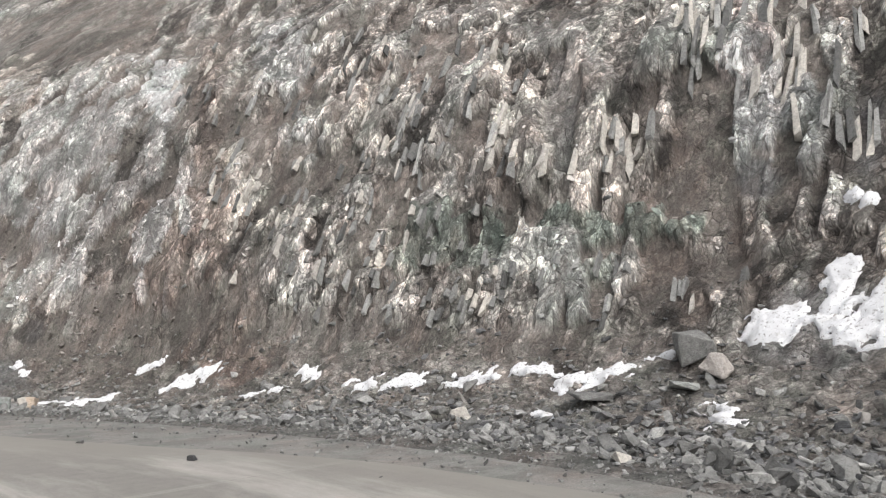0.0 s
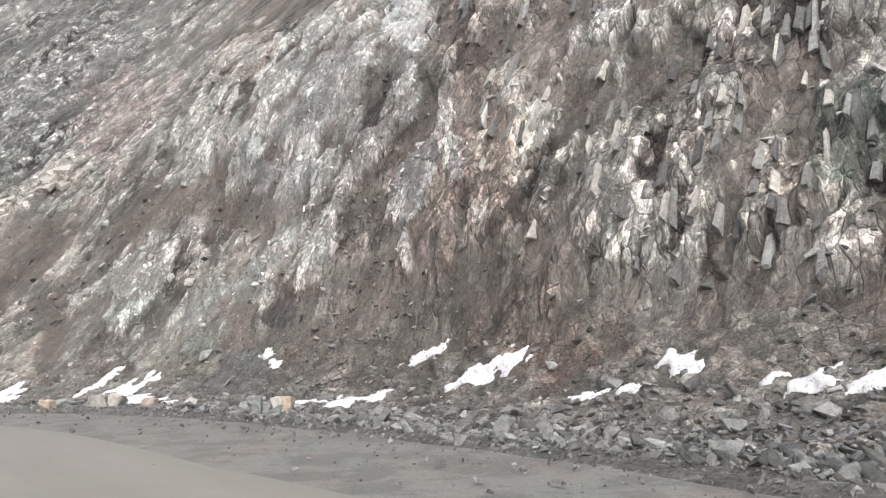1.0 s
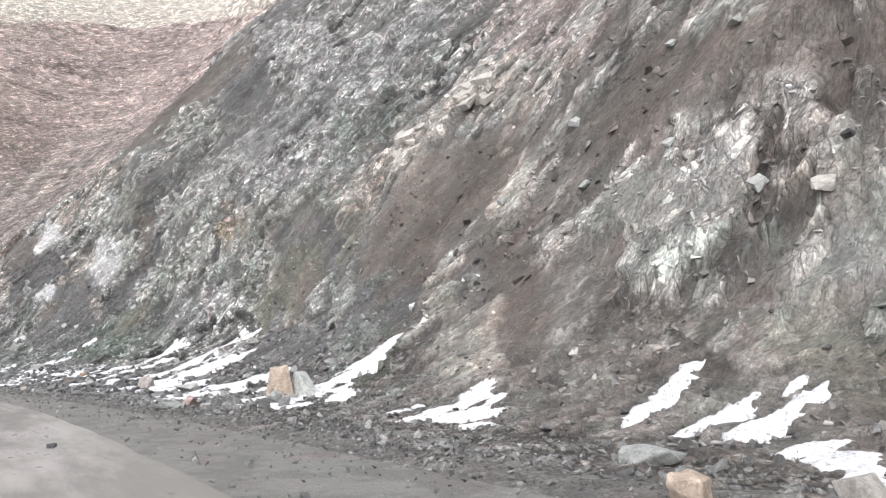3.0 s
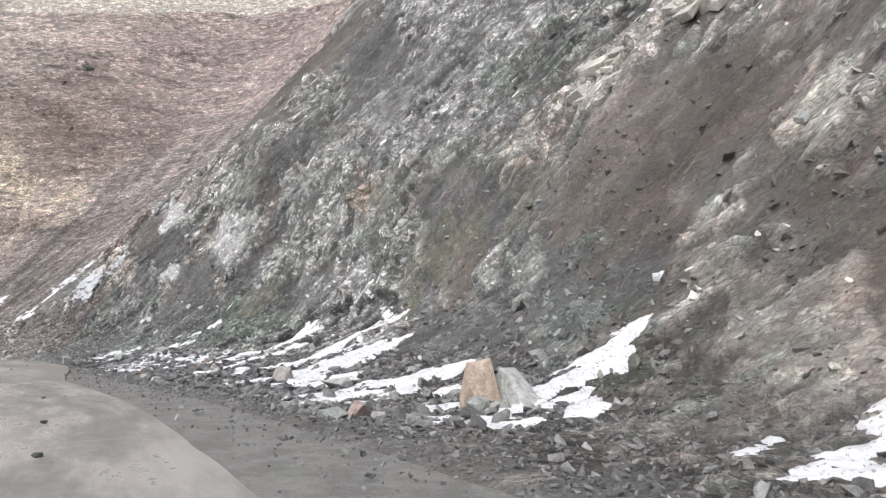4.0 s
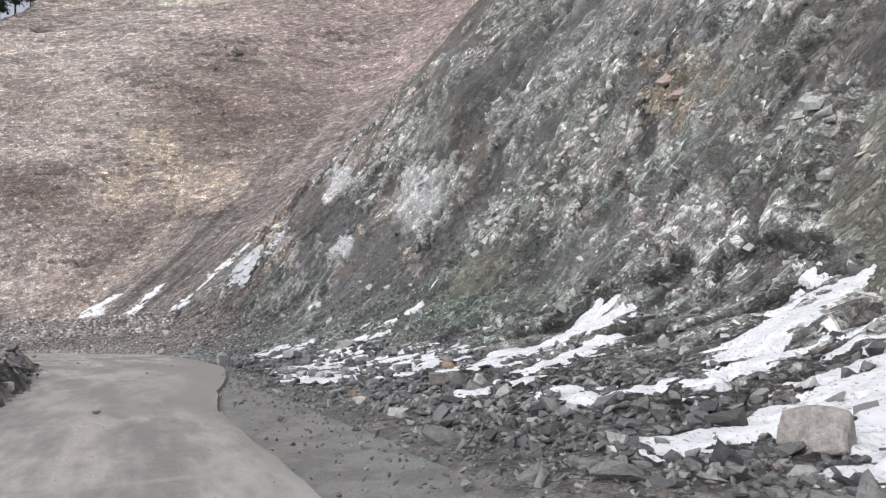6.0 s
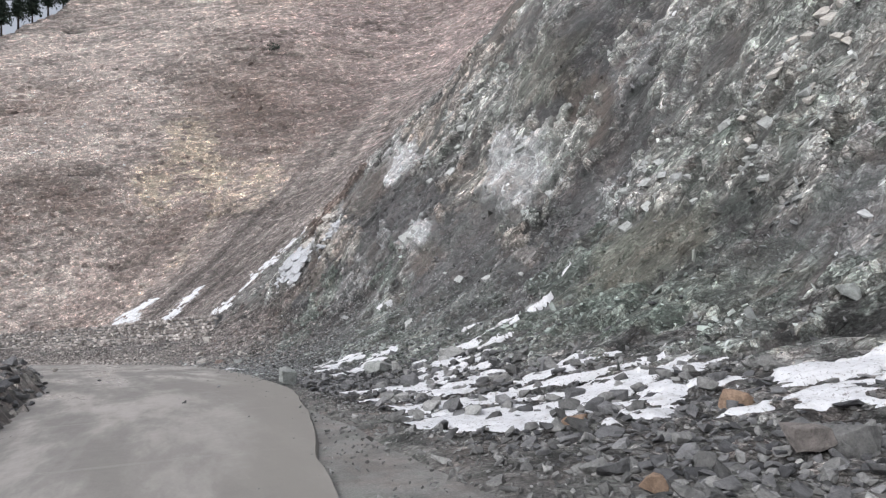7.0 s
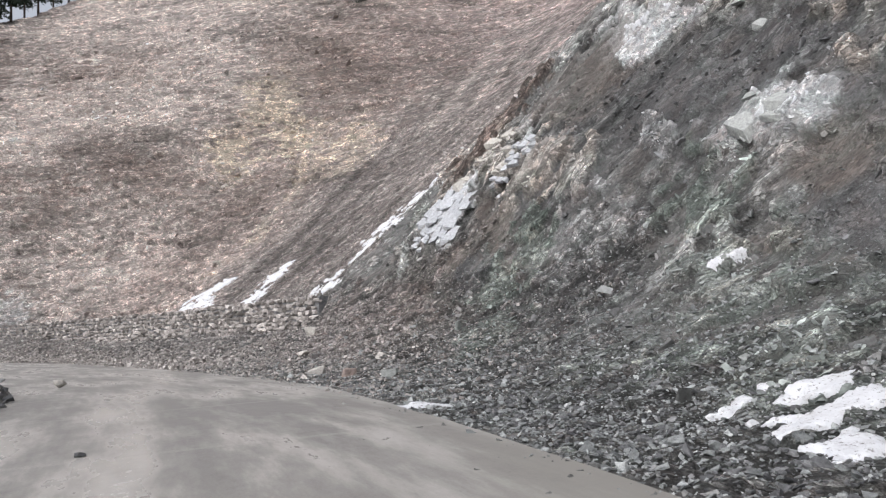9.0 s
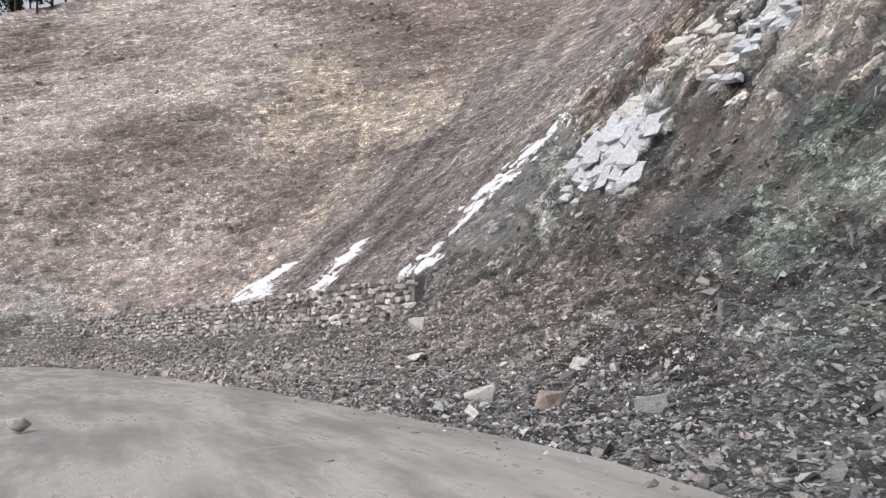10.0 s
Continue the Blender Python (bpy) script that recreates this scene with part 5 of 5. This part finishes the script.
boulder("boulder", 118.3, 1.7, (0.5, 0.4, 0.34), MAT_PINK, "pinkish stone at the scree's foot", 73, 10)
boulder("boulder", 117, 2.1, (0.45, 0.4, 0.3), MAT_GREEN, "green-grey block at the scree's foot", 74, 40)
boulder("stone", 124.6, 5.2, (0.5, 0.25, 0.5), MAT_PALE, "small pale stone on the scree", 75, 40)
boulder("stone", 123.1, 3.3, (0.7, 0.3, 0.25), MAT_PALE, "pale elongated stone on the scree", 76, 10)


def road_stone(x, y, size, mat, label, seed):
    bm = hull(stone_points(np.random.default_rng(seed), size, 12, 0.6))
    bmesh.ops.bevel(bm, geom=bm.edges, offset=0.06 * min(size), segments=1, affect="EDGES", clamp_overlap=True)
    ob = part("stone", bm, mat, None)
    ob.location = (x, y, float(ground_z(np.array(x))) + 0.055 + 0.35 * size[2])
    ob.rotation_euler = (0, 0, seed)
    return tagged(ob, label, "stone")


road_stone(-85.0, 21.9, (0.4, 0.3, 0.28), MAT_PALE, "pale stone lying on the concrete road", 1)
road_stone(-91.5, 25.1, (0.3, 0.25, 0.2), MAT_BROWNSTONE, "brown stone lying on the concrete road", 2)
road_stone(-91.9, 25.3, (0.25, 0.2, 0.2), MAT_BROWNSTONE, "small brown stone lying on the road", 3)
for k, (x, y) in enumerate(((-39, 21.6), (-33.5, 20.4), (-36, 19.2), (-30, 19.6), (-47, 22.1), (-58, 24.4), (-62, 25.8), (-71, 23.4), (-3.6, 10.2), (-6, 12.2), (-12.5, 16.2), (-20, 19.2), (-26, 19.5))):
    road_stone(x, y, (0.13, 0.1, 0.07), MAT_DARKSTONE, "small dark stone lying on the road", 20 + k)

# a heap of rubble on the valley side of the road
tx, ty = np.meshgrid(np.linspace(-90, -44, 230), np.linspace(16.5, 22.4, 40))
tx, ty = tx.ravel(), ty.ravel()
verge_y = np.interp(tx, [-90, -86, -78, -66, -55, -50, -44], [20.3, 20.9, 21.7, 21.9, 21.5, 21.1, 20.2])
hz = 1.0 * (1 - ramp(ty + 0.7 * fbm(tx / 2, ty / 2, 8, 3), verge_y - 1.1, verge_y)) * ramp(tx + 2 * fbm(tx / 3, ty / 3, 9, 3), -88, -82) * (1 - ramp(tx, -52, -46))
hz = hz * (0.7 + 1.1 * fbm(tx / 1.4, ty / 1.4, 10, 4)) - 0.06 + 0.25 * (blocks(tx / 0.35, ty / 0.35, 23)[0]) * ramp(hz, 0.02, 0.2)
heap = new("earth_bank", link_mesh("earth_bank", np.c_[tx, ty, hz], grid_faces(40, 230), MAT_GRAVEL,
                                    np.tile((0.17, 0.16, 0.15), (tx.size, 1)) * (0.6 + 0.8 * blocks(tx / 0.2, ty / 0.2, 24)[1])[:, None], grain=np.c_[tx, ty, hz]))
tagged(heap, "low dark bank of earth and stones beside the road", "bank")
n = 1400
bx, by = rng.uniform(-88, -46, n), rng.uniform(18.5, 22.2, n)
k = np.clip(np.round((bx + 90) / 46 * 229).astype(int), 0, 229) + 230 * np.clip(np.round((by - 16.5) / 5.9 * 39).astype(int), 0, 39)
w = hz[k] > 0.02
strew("bank_stones", np.c_[bx, by, hz[k]][w], np.clip(rng.lognormal(-1.9, 0.5, w.sum()), 0.06, 0.45), MAT_DARKSTONE,
      "dark stones lying on the earth bank", 15)
road_stone(-53.2, 20.9, (0.5, 0.35, 0.35), MAT_PALE, "pale stone lying at the heap's edge", 4)


# ---- snow ----
def labelled(keep):
    """Numbers the connected pieces of a mask."""
    lab = np.where(keep, np.arange(1, keep.size + 1).reshape(keep.shape), 0)
    while True:
        new_lab = lab.copy()
        for axis in (0, 1):
            for d in (1, -1):
                new_lab = np.maximum(new_lab, np.roll(lab, d, axis))
        new_lab = np.where(keep, new_lab, 0)
        if (new_lab == lab).all():
            return lab
        lab = new_lab


def snow_patch(bands, label, step):
    c = np.array(bands, float)
    pad = c[:, 4].max() * 2.2
    ts = np.arange(min(c[:, 0].min(), c[:, 2].min()) - pad / ARC, max(c[:, 0].max(), c[:, 2].max()) + pad / ARC, step / ARC)
    ps = np.arange(max(0.1, min(c[:, 1].min(), c[:, 3].min()) - pad), max(c[:, 1].max(), c[:, 3].max()) + pad, step)
    T, P = np.meshgrid(ts, ps)
    t, p = T.ravel(), P.ravel()
    m = snow_depth(t, p, bands, label)
    flat = np.where(p > 4.5, 0.0, 0.6 if label in (DRIFT, BROKEN) else 0.25)
    h = relief(t, p)[0]
    if p.max() > 4.5:
        soft = sum(relief(t + dt / ARC, p + dp)[0] for dt, dp in ((0.5, 0), (-0.5, 0), (0, 0.5), (0, -0.5))) / 4
        h = h + 0.85 * ramp(p, 4, 5.5) * (soft - h)
    n = slope_n(t, p) + (1 - flat * ramp(m, 0.05, 0.6)) * h + np.where(m < 0, np.maximum(0.5 * m, -0.13), (0.13 if label is DRIFT else 0.1 if label is BROKEN else 0.09 + 0.06 * ramp(p, 4, 5.5)) * np.minimum(m, 0.7))
    x, y, z = place(t, p, n)
    keep = (m > 0).reshape(T.shape)
    for axis in (0, 1):
        keep = keep | np.roll(keep, 1, axis) | np.roll(keep, -1, axis)
    keep[0], keep[-1], keep[:, 0], keep[:, -1] = False, False, False, False
    lab = labelled(keep).ravel()
    faces = grid_faces(len(ps), len(ts))
    faces = faces[(lab[faces] > 0).all(axis=1)]
    for k in np.unique(lab[faces[:, 0]]) if len(faces) else ():
        f = faces[lab[faces[:, 0]] == k]
        if len(f) < 30:
            continue
        used, inv = np.unique(f, return_inverse=True)
        ob = new("snow_patch", link_mesh("snow_patch", np.c_[x, y, z][used], inv.reshape(f.shape), MAT_SNOW, smooth=True))
        tagged(ob, label, "snow", "snow patches along the slope")


for bands, label, step in SNOW:
    snow_patch(bands, label, step)


# ---- the pine trees on the crest ----
def pine(theta, p, height, seed):
    rng = np.random.default_rng(seed)
    x, y, z = on_slope(theta, p)[0]
    tree = new("pine_tree")
    tree.location = (x, y, z - 0.2)
    bm = bmesh.new()
    bmesh.ops.create_cone(bm, segments=8, radius1=0.02 * height, radius2=0.004 * height, depth=height, cap_ends=True,
                          matrix=Matrix.Translation((0, 0, height / 2)))
    for k in range(26):
        h = height * rng.uniform(0.3, 0.97)
        reach = 0.24 * height * (1.06 - h / height) + 0.2
        yaw = rng.uniform(0, 2 * np.pi)
        bmesh.ops.create_cone(bm, segments=4, radius1=0.05, radius2=0.01, depth=reach, matrix=Matrix.Translation((0, 0, h)) @ Matrix.Rotation(yaw, 4, "Z")
                              @ Matrix.Rotation(radians(100), 4, "Y") @ Matrix.Translation((0, 0, reach / 2)))
    part("trunk", bm, MAT_BARK, tree)
    V = []
    for k in range(2600):
        h = height * (0.28 + 0.72 * rng.power(1.1))
        reach = 0.25 * height * (1.05 - h / height) ** 0.8 * rng.uniform(0.2, 1) * (0.7 + 0.5 * np.sin(h * 5 + seed))
        yaw = rng.uniform(0, 2 * np.pi)
        c = np.array((reach * np.cos(yaw), reach * np.sin(yaw), h - 0.15 * reach))
        V.append(c + rng.normal(0, 0.24, (3, 3)))
    crown = new("crown", link_mesh("crown", np.concatenate(V), np.arange(7800).reshape(-1, 3), MAT_NEEDLE))
    crown.parent = tree
    tagged(tree, "dark green pine tree on the crest of the hill", "tree", "pines on the crest")


for k, (t, p) in enumerate(((171, 89), (170.1, 91), (169.3, 89), (168.7, 92), (168, 89.5), (167.4, 91), (166.8, 89), (166.2, 92), (165.5, 93), (164.9, 95),
                            (164.3, 98), (163.6, 101), (162.9, 105), (162.2, 108), (161.5, 112), (160.8, 116))):
    pine(t, p, 9.0 + 3.5 * ((k * 7) % 5) / 4, 60 + k)


def shrub(theta, p, size, seed):
    rng = np.random.default_rng(seed)
    c = rng.normal(0, 0.4, (260, 1, 3)) * np.array((size, size, size * 0.6)) + np.array((0, 0, size * 0.35))
    ob = new("shrub", link_mesh("shrub", (c + rng.normal(0, 0.12, (260, 3, 3))).reshape(-1, 3), np.arange(780).reshape(-1, 3), MAT_NEEDLE))
    ob.location = on_slope(theta, p)[0]
    return tagged(ob, "small dark leafless shrub on the bare hillside", "shrub")


shrub(142.7, 85.6, 1.6, 3)


# ---- dry-stone wall ----
WALL = np.array([(-100.2, 32.6), (-109.8, 29.8), (-120.8, 26.0), (-130, 21.2), (-137.8, 16.2), (-144.5, 10.2)])
s, wx, wy, wnx, wny = strip(WALL, 0.1)
wall = new("stone_wall")
wall.location = (-120.8, 26.0, 0)
tagged(wall, "long dry-stone retaining wall of rough grey-brown blocks", "wall", kind="structure")
bm = bmesh.new()
core = []
for x, y, ax, ay in zip(wx, wy, wnx, wny):
    core.append([bm.verts.new((x + ax * d + 120.8, y + ay * d - 26.0, z)) for d, z in ((-0.1, -0.3), (0.2, 3.0), (0.9, 3.0), (0.9, -0.3))])
for a0, a1 in zip(core, core[1:]):
    for k in range(4):
        bm.faces.new((a0[k], a1[k], a1[(k + 1) % 4], a0[(k + 1) % 4]))
bm.faces.new(core[0])
bm.faces.new(core[-1][::-1])
bmesh.ops.recalc_face_normals(bm, faces=bm.faces)
part("core", bm, MAT_DARKSTONE, wall)
kinds = [stone_arrays(900 + k, (1, 1, 1), 14) for k in range(12)]
shared = []
for v, f in kinds:
    shared.append(link_mesh("stone", v, f, MAT_BROWNSTONE))
rng = np.random.default_rng(6)
V, F, base, singles = [], [], 0, 0
for course in range(12):
    at, h = rng.uniform(0, 0.3), 0.26
    while at < s[-1] - 0.3:
        w = rng.uniform(0.25, 0.6)
        i = int((at + w / 2) / 0.1)
        if i >= len(s):
            break
        z = 0.1 + course * h + rng.normal(0, 0.04)
        d = -0.1 + 0.3 * z / 3.0 + rng.normal(0, 0.03)
        m = (Matrix.Translation((wx[i] + wnx[i] * d + 120.8, wy[i] + wny[i] * d - 26.0, z)) @ Matrix.Rotation(math.atan2(wny[i], wnx[i]), 4, "Z")
             @ Euler(rng.normal(0, 0.13, 3)).to_matrix().to_4x4() @ Matrix.Diagonal((0.42, w * 1.02, h * 1.04, 1)))
        k = int(rng.integers(0, 12))
        if at < 11.5 and singles < 300:
            ob = new("stone", shared[k])
            ob.parent, ob.matrix_local = wall, m
            singles += 1
        else:
            v, f = kinds[k]
            q = np.array(m)
            V.append(v @ q[:3, :3].T + q[:3, 3])
            F.append(f + base)
            base += len(v)
        at += w
rest = new("stonework", link_mesh("stonework", np.concatenate(V), np.concatenate(F), MAT_BROWNSTONE))
rest.parent = wall
rest["kind"] = "stuff"


# ---- blades and blocks of rock that stand out of the face ----
def rock_piece(name, theta, p, size, mat, seed, lean, shared_mesh):
    ob = new(name, shared_mesh)
    x, y, z = on_slope(theta, p, 0.03 if name == "rock_block" else 0.02)[0]
    m = (Matrix.Translation((x, y, z)) @ Matrix.Rotation(radians(theta - 90), 4, "Z") @ Matrix.Rotation(radians(lean[0]), 4, "X")
         @ Matrix.Rotation(radians(lean[1]), 4, "Y") @ Matrix.Rotation(radians(lean[2]), 4, "Z") @ Matrix.Diagonal((*size, 1)))
    ob.parent = cliff
    ob.matrix_local = m
    return ob


def blade_meshes(name, mat, seed):
    """Ten flat-sided splinters of slate of unit size, cut off aslant."""
    out = []
    for k in range(10):
        r = np.random.default_rng(seed + k)
        q = np.array([(x, y, z) for x in (-0.5, 0.5) for y in (-0.5, 0.5) for z in (-0.5, 0.5)]) + r.uniform(-0.13, 0.13, (8, 3))
        q[:, 2] -= r.uniform(-0.35, 0.35) * q[:, 0] + r.uniform(-0.2, 0.2) * q[:, 1]
        q[:, :2] *= (0.85 - 0.3 * q[:, 2:])
        bm = hull(q)
        bmesh.ops.bevel(bm, geom=bm.edges, offset=0.02, segments=1, affect="EDGES", clamp_overlap=True)
        bmesh.ops.triangulate(bm, faces=bm.faces)
        me = bpy.data.meshes.new(name)
        bm.to_mesh(me)
        bm.free()
        me.materials.append(mat)
        out.append(me)
    return out


def piece_meshes(name, mat, seed, count=15, chip=0.035, uneven=0.09):
    """Ten broken blocks of unit size with chipped edges and uneven faces."""
    out = []
    for k in range(10):
        bm = hull(stone_points(np.random.default_rng(seed + k), (1, 1, 1), count, 0.75))
        bmesh.ops.bevel(bm, geom=bm.edges, offset=chip, segments=1, affect="EDGES", clamp_overlap=True)
        bmesh.ops.triangulate(bm, faces=bm.faces)
        bmesh.ops.subdivide_edges(bm, edges=[e for e in bm.edges if e.calc_length() > 0.35], cuts=1)
        bmesh.ops.triangulate(bm, faces=bm.faces)
        for v in bm.verts:
            v.co += v.co.normalized() * uneven * noise.noise(v.co * 3.1 + Vector((seed + k, 0, 0)))
        me = bpy.data.meshes.new(name)
        bm.to_mesh(me)
        bm.free()
        me.materials.append(mat)
        out.append(me)
    return out


rng = np.random.default_rng(8)
pale_blades, grey_blades = blade_meshes("rock_blade", MAT_PALE, 300), blade_meshes("rock_blade", MAT_STONE, 340)
COLUMNS = ((49.8, 9.6, 0.8, 0.9, 12, 1.5, 0.9), (51.8, 10.0, 0.9, 1.0, 12, 1.4, 0.8), (48.0, 13.7, 1.2, 2.4, 34, 1.9, 0.8), (46.4, 11.5, 0.9, 2.0, 20, 1.7, 0.3),
           (53.5, 12.0, 1.6, 2.5, 26, 1.3, 0.4), (56, 13, 2.0, 3.0, 26, 1.2, 0.4), (59.4, 9.4, 0.9, 1.6, 12, 1.2, 0.7), (60.5, 15, 3.0, 3.0, 26, 1.1, 0.3),
           (50, 5.6, 3.0, 0.8, 30, 0.7, 0.3), (54, 6.5, 3.0, 1.6, 36, 0.8, 0.4), (57, 8.5, 3.5, 2.5, 36, 0.9, 0.4))
for t0, p0, dt, dp, count, tall, pale in COLUMNS:
    for k in range(count):
        t, p = t0 + dt * rng.uniform(-1, 1), p0 + dp * rng.uniform(-1, 1)
        h = tall * rng.uniform(0.3, 0.8)
        rock_piece("rock_blade", t, p, (rng.uniform(0.07, 0.16) * (0.6 + 0.4 * tall), rng.uniform(0.16, 0.24), h), None, k,
                   (rng.normal(-28, 3), rng.normal(-3, 4), rng.normal(0, 12)), (pale_blades if rng.random() < 0.7 * pale else grey_blades)[k % 10])
cream_blocks, green_blocks, white_blocks = blade_meshes("rock_block", MAT_PALE, 380), blade_meshes("rock_block", MAT_MINT, 420), blade_meshes("rock_block", MAT_WHITE, 460)
rusty_blocks = piece_meshes("rock_block", MAT_PINK, 480)
def rock_cluster(t0, p0, dt, dp, count, meshes, big):
    """Broken blocks that stand out of the face round one place."""
    for k in range(count):
        t, p = t0 + dt * rng.uniform(-1, 1), p0 + dp * rng.uniform(-1, 1)
        w = big * rng.uniform(0.35, 1.15)
        calm = 0.8 if t0 > 112 else 1.0
        rock_piece("rock_block", t, p, (w, 0.35 * w, w * rng.uniform(0.5, 0.9)), None, k,
                   (rng.normal(-44, 5 * calm), rng.normal(20, 12 * calm), rng.normal(0, 8 * calm)), meshes[k % 10])


rock_cluster(78.5, 14.5, 1.2, 0.7, 16, cream_blocks, 0.8)
rock_cluster(81.2, 13.3, 1.0, 0.7, 14, cream_blocks, 0.8)
rock_cluster(120.9, 13.9, 0.4, 0.5, 4, cream_blocks, 0.8)
rock_cluster(119.8, 15.4, 0.8, 0.9, 10, cream_blocks, 0.75)
rock_cluster(117.6, 13.2, 0.6, 0.7, 14, white_blocks, 0.42)
rock_cluster(118.2, 11.7, 0.3, 0.5, 6, white_blocks, 0.42)
rock_cluster(118.6, 13.6, 0.5, 1.0, 8, cream_blocks, 0.7)
rock_cluster(110.5, 17, 1.5, 3.0, 26, green_blocks, 0.45)
rock_cluster(97.5, 10.5, 2.5, 1.2, 24, green_blocks, 0.35)
rock_cluster(95.6, 12.5, 1.0, 1.8, 18, cream_blocks, 0.35)
rock_cluster(110.5, 11.2, 0.4, 0.6, 5, green_blocks, 0.7)
rock_cluster(88.5, 9.4, 0.8, 1.8, 16, green_blocks, 0.35)
rock_cluster(92, 12.8, 0.4, 0.5, 6, rusty_blocks, 0.7)
rock_cluster(72, 9.5, 5, 4.5, 14, green_blocks, 0.4)
rock_cluster(100, 12, 8, 6, 20, green_blocks, 0.45)
rock_cluster(121.6, 10.9, 0.5, 0.6, 8, white_blocks, 0.45)
# the white face: plates that lie almost in one plane, split by upright cracks
for i in range(8):
    for j in range(6):
        t, p = 119.6 + 0.32 * i + 0.1 * j + rng.uniform(-0.1, 0.1), 10.9 + 0.55 * j + rng.uniform(-0.15, 0.15)
        if abs(i - 3.5) / 4.2 + abs(j - 2.5) / 3.6 > 1.05 + rng.uniform(-0.2, 0.1):
            continue
        rock_piece("rock_block", t, p, (rng.uniform(0.35, 0.75), 0.2, rng.uniform(0.5, 1.1)), None, i,
                   (rng.normal(-40, 4), rng.normal(8, 9), rng.normal(0, 5)), white_blocks[(3 * i + j) % 10])



# stones that stand out of the broken snow
kinds = piece_meshes("stone", MAT_STONE, 700, 16, 0.03, 0.07) + piece_meshes("stone", MAT_DARKSTONE, 720, 16, 0.03, 0.07)
rng = np.random.default_rng(12)
for k in range(190):
    t, p, d = rng.uniform(93.2, 102.5), rng.uniform(0.8, 4.2), float(np.clip(rng.lognormal(-1.65, 0.35), 0.1, 0.4))
    x, y, z = on_slope(t, p, 0.04)[0]
    ob = new("stone", kinds[k % 20])
    ob.matrix_world = pose(x, y, z + 0.1 * d, rng.normal(0, 14), rng.normal(0, 14), rng.uniform(0, 360)) @ Matrix.Diagonal((d, 0.8 * d, 0.6 * d, 1))
    tagged(ob, "angular dark slate block standing out of the snow", "stone", "stones in the broken snow")
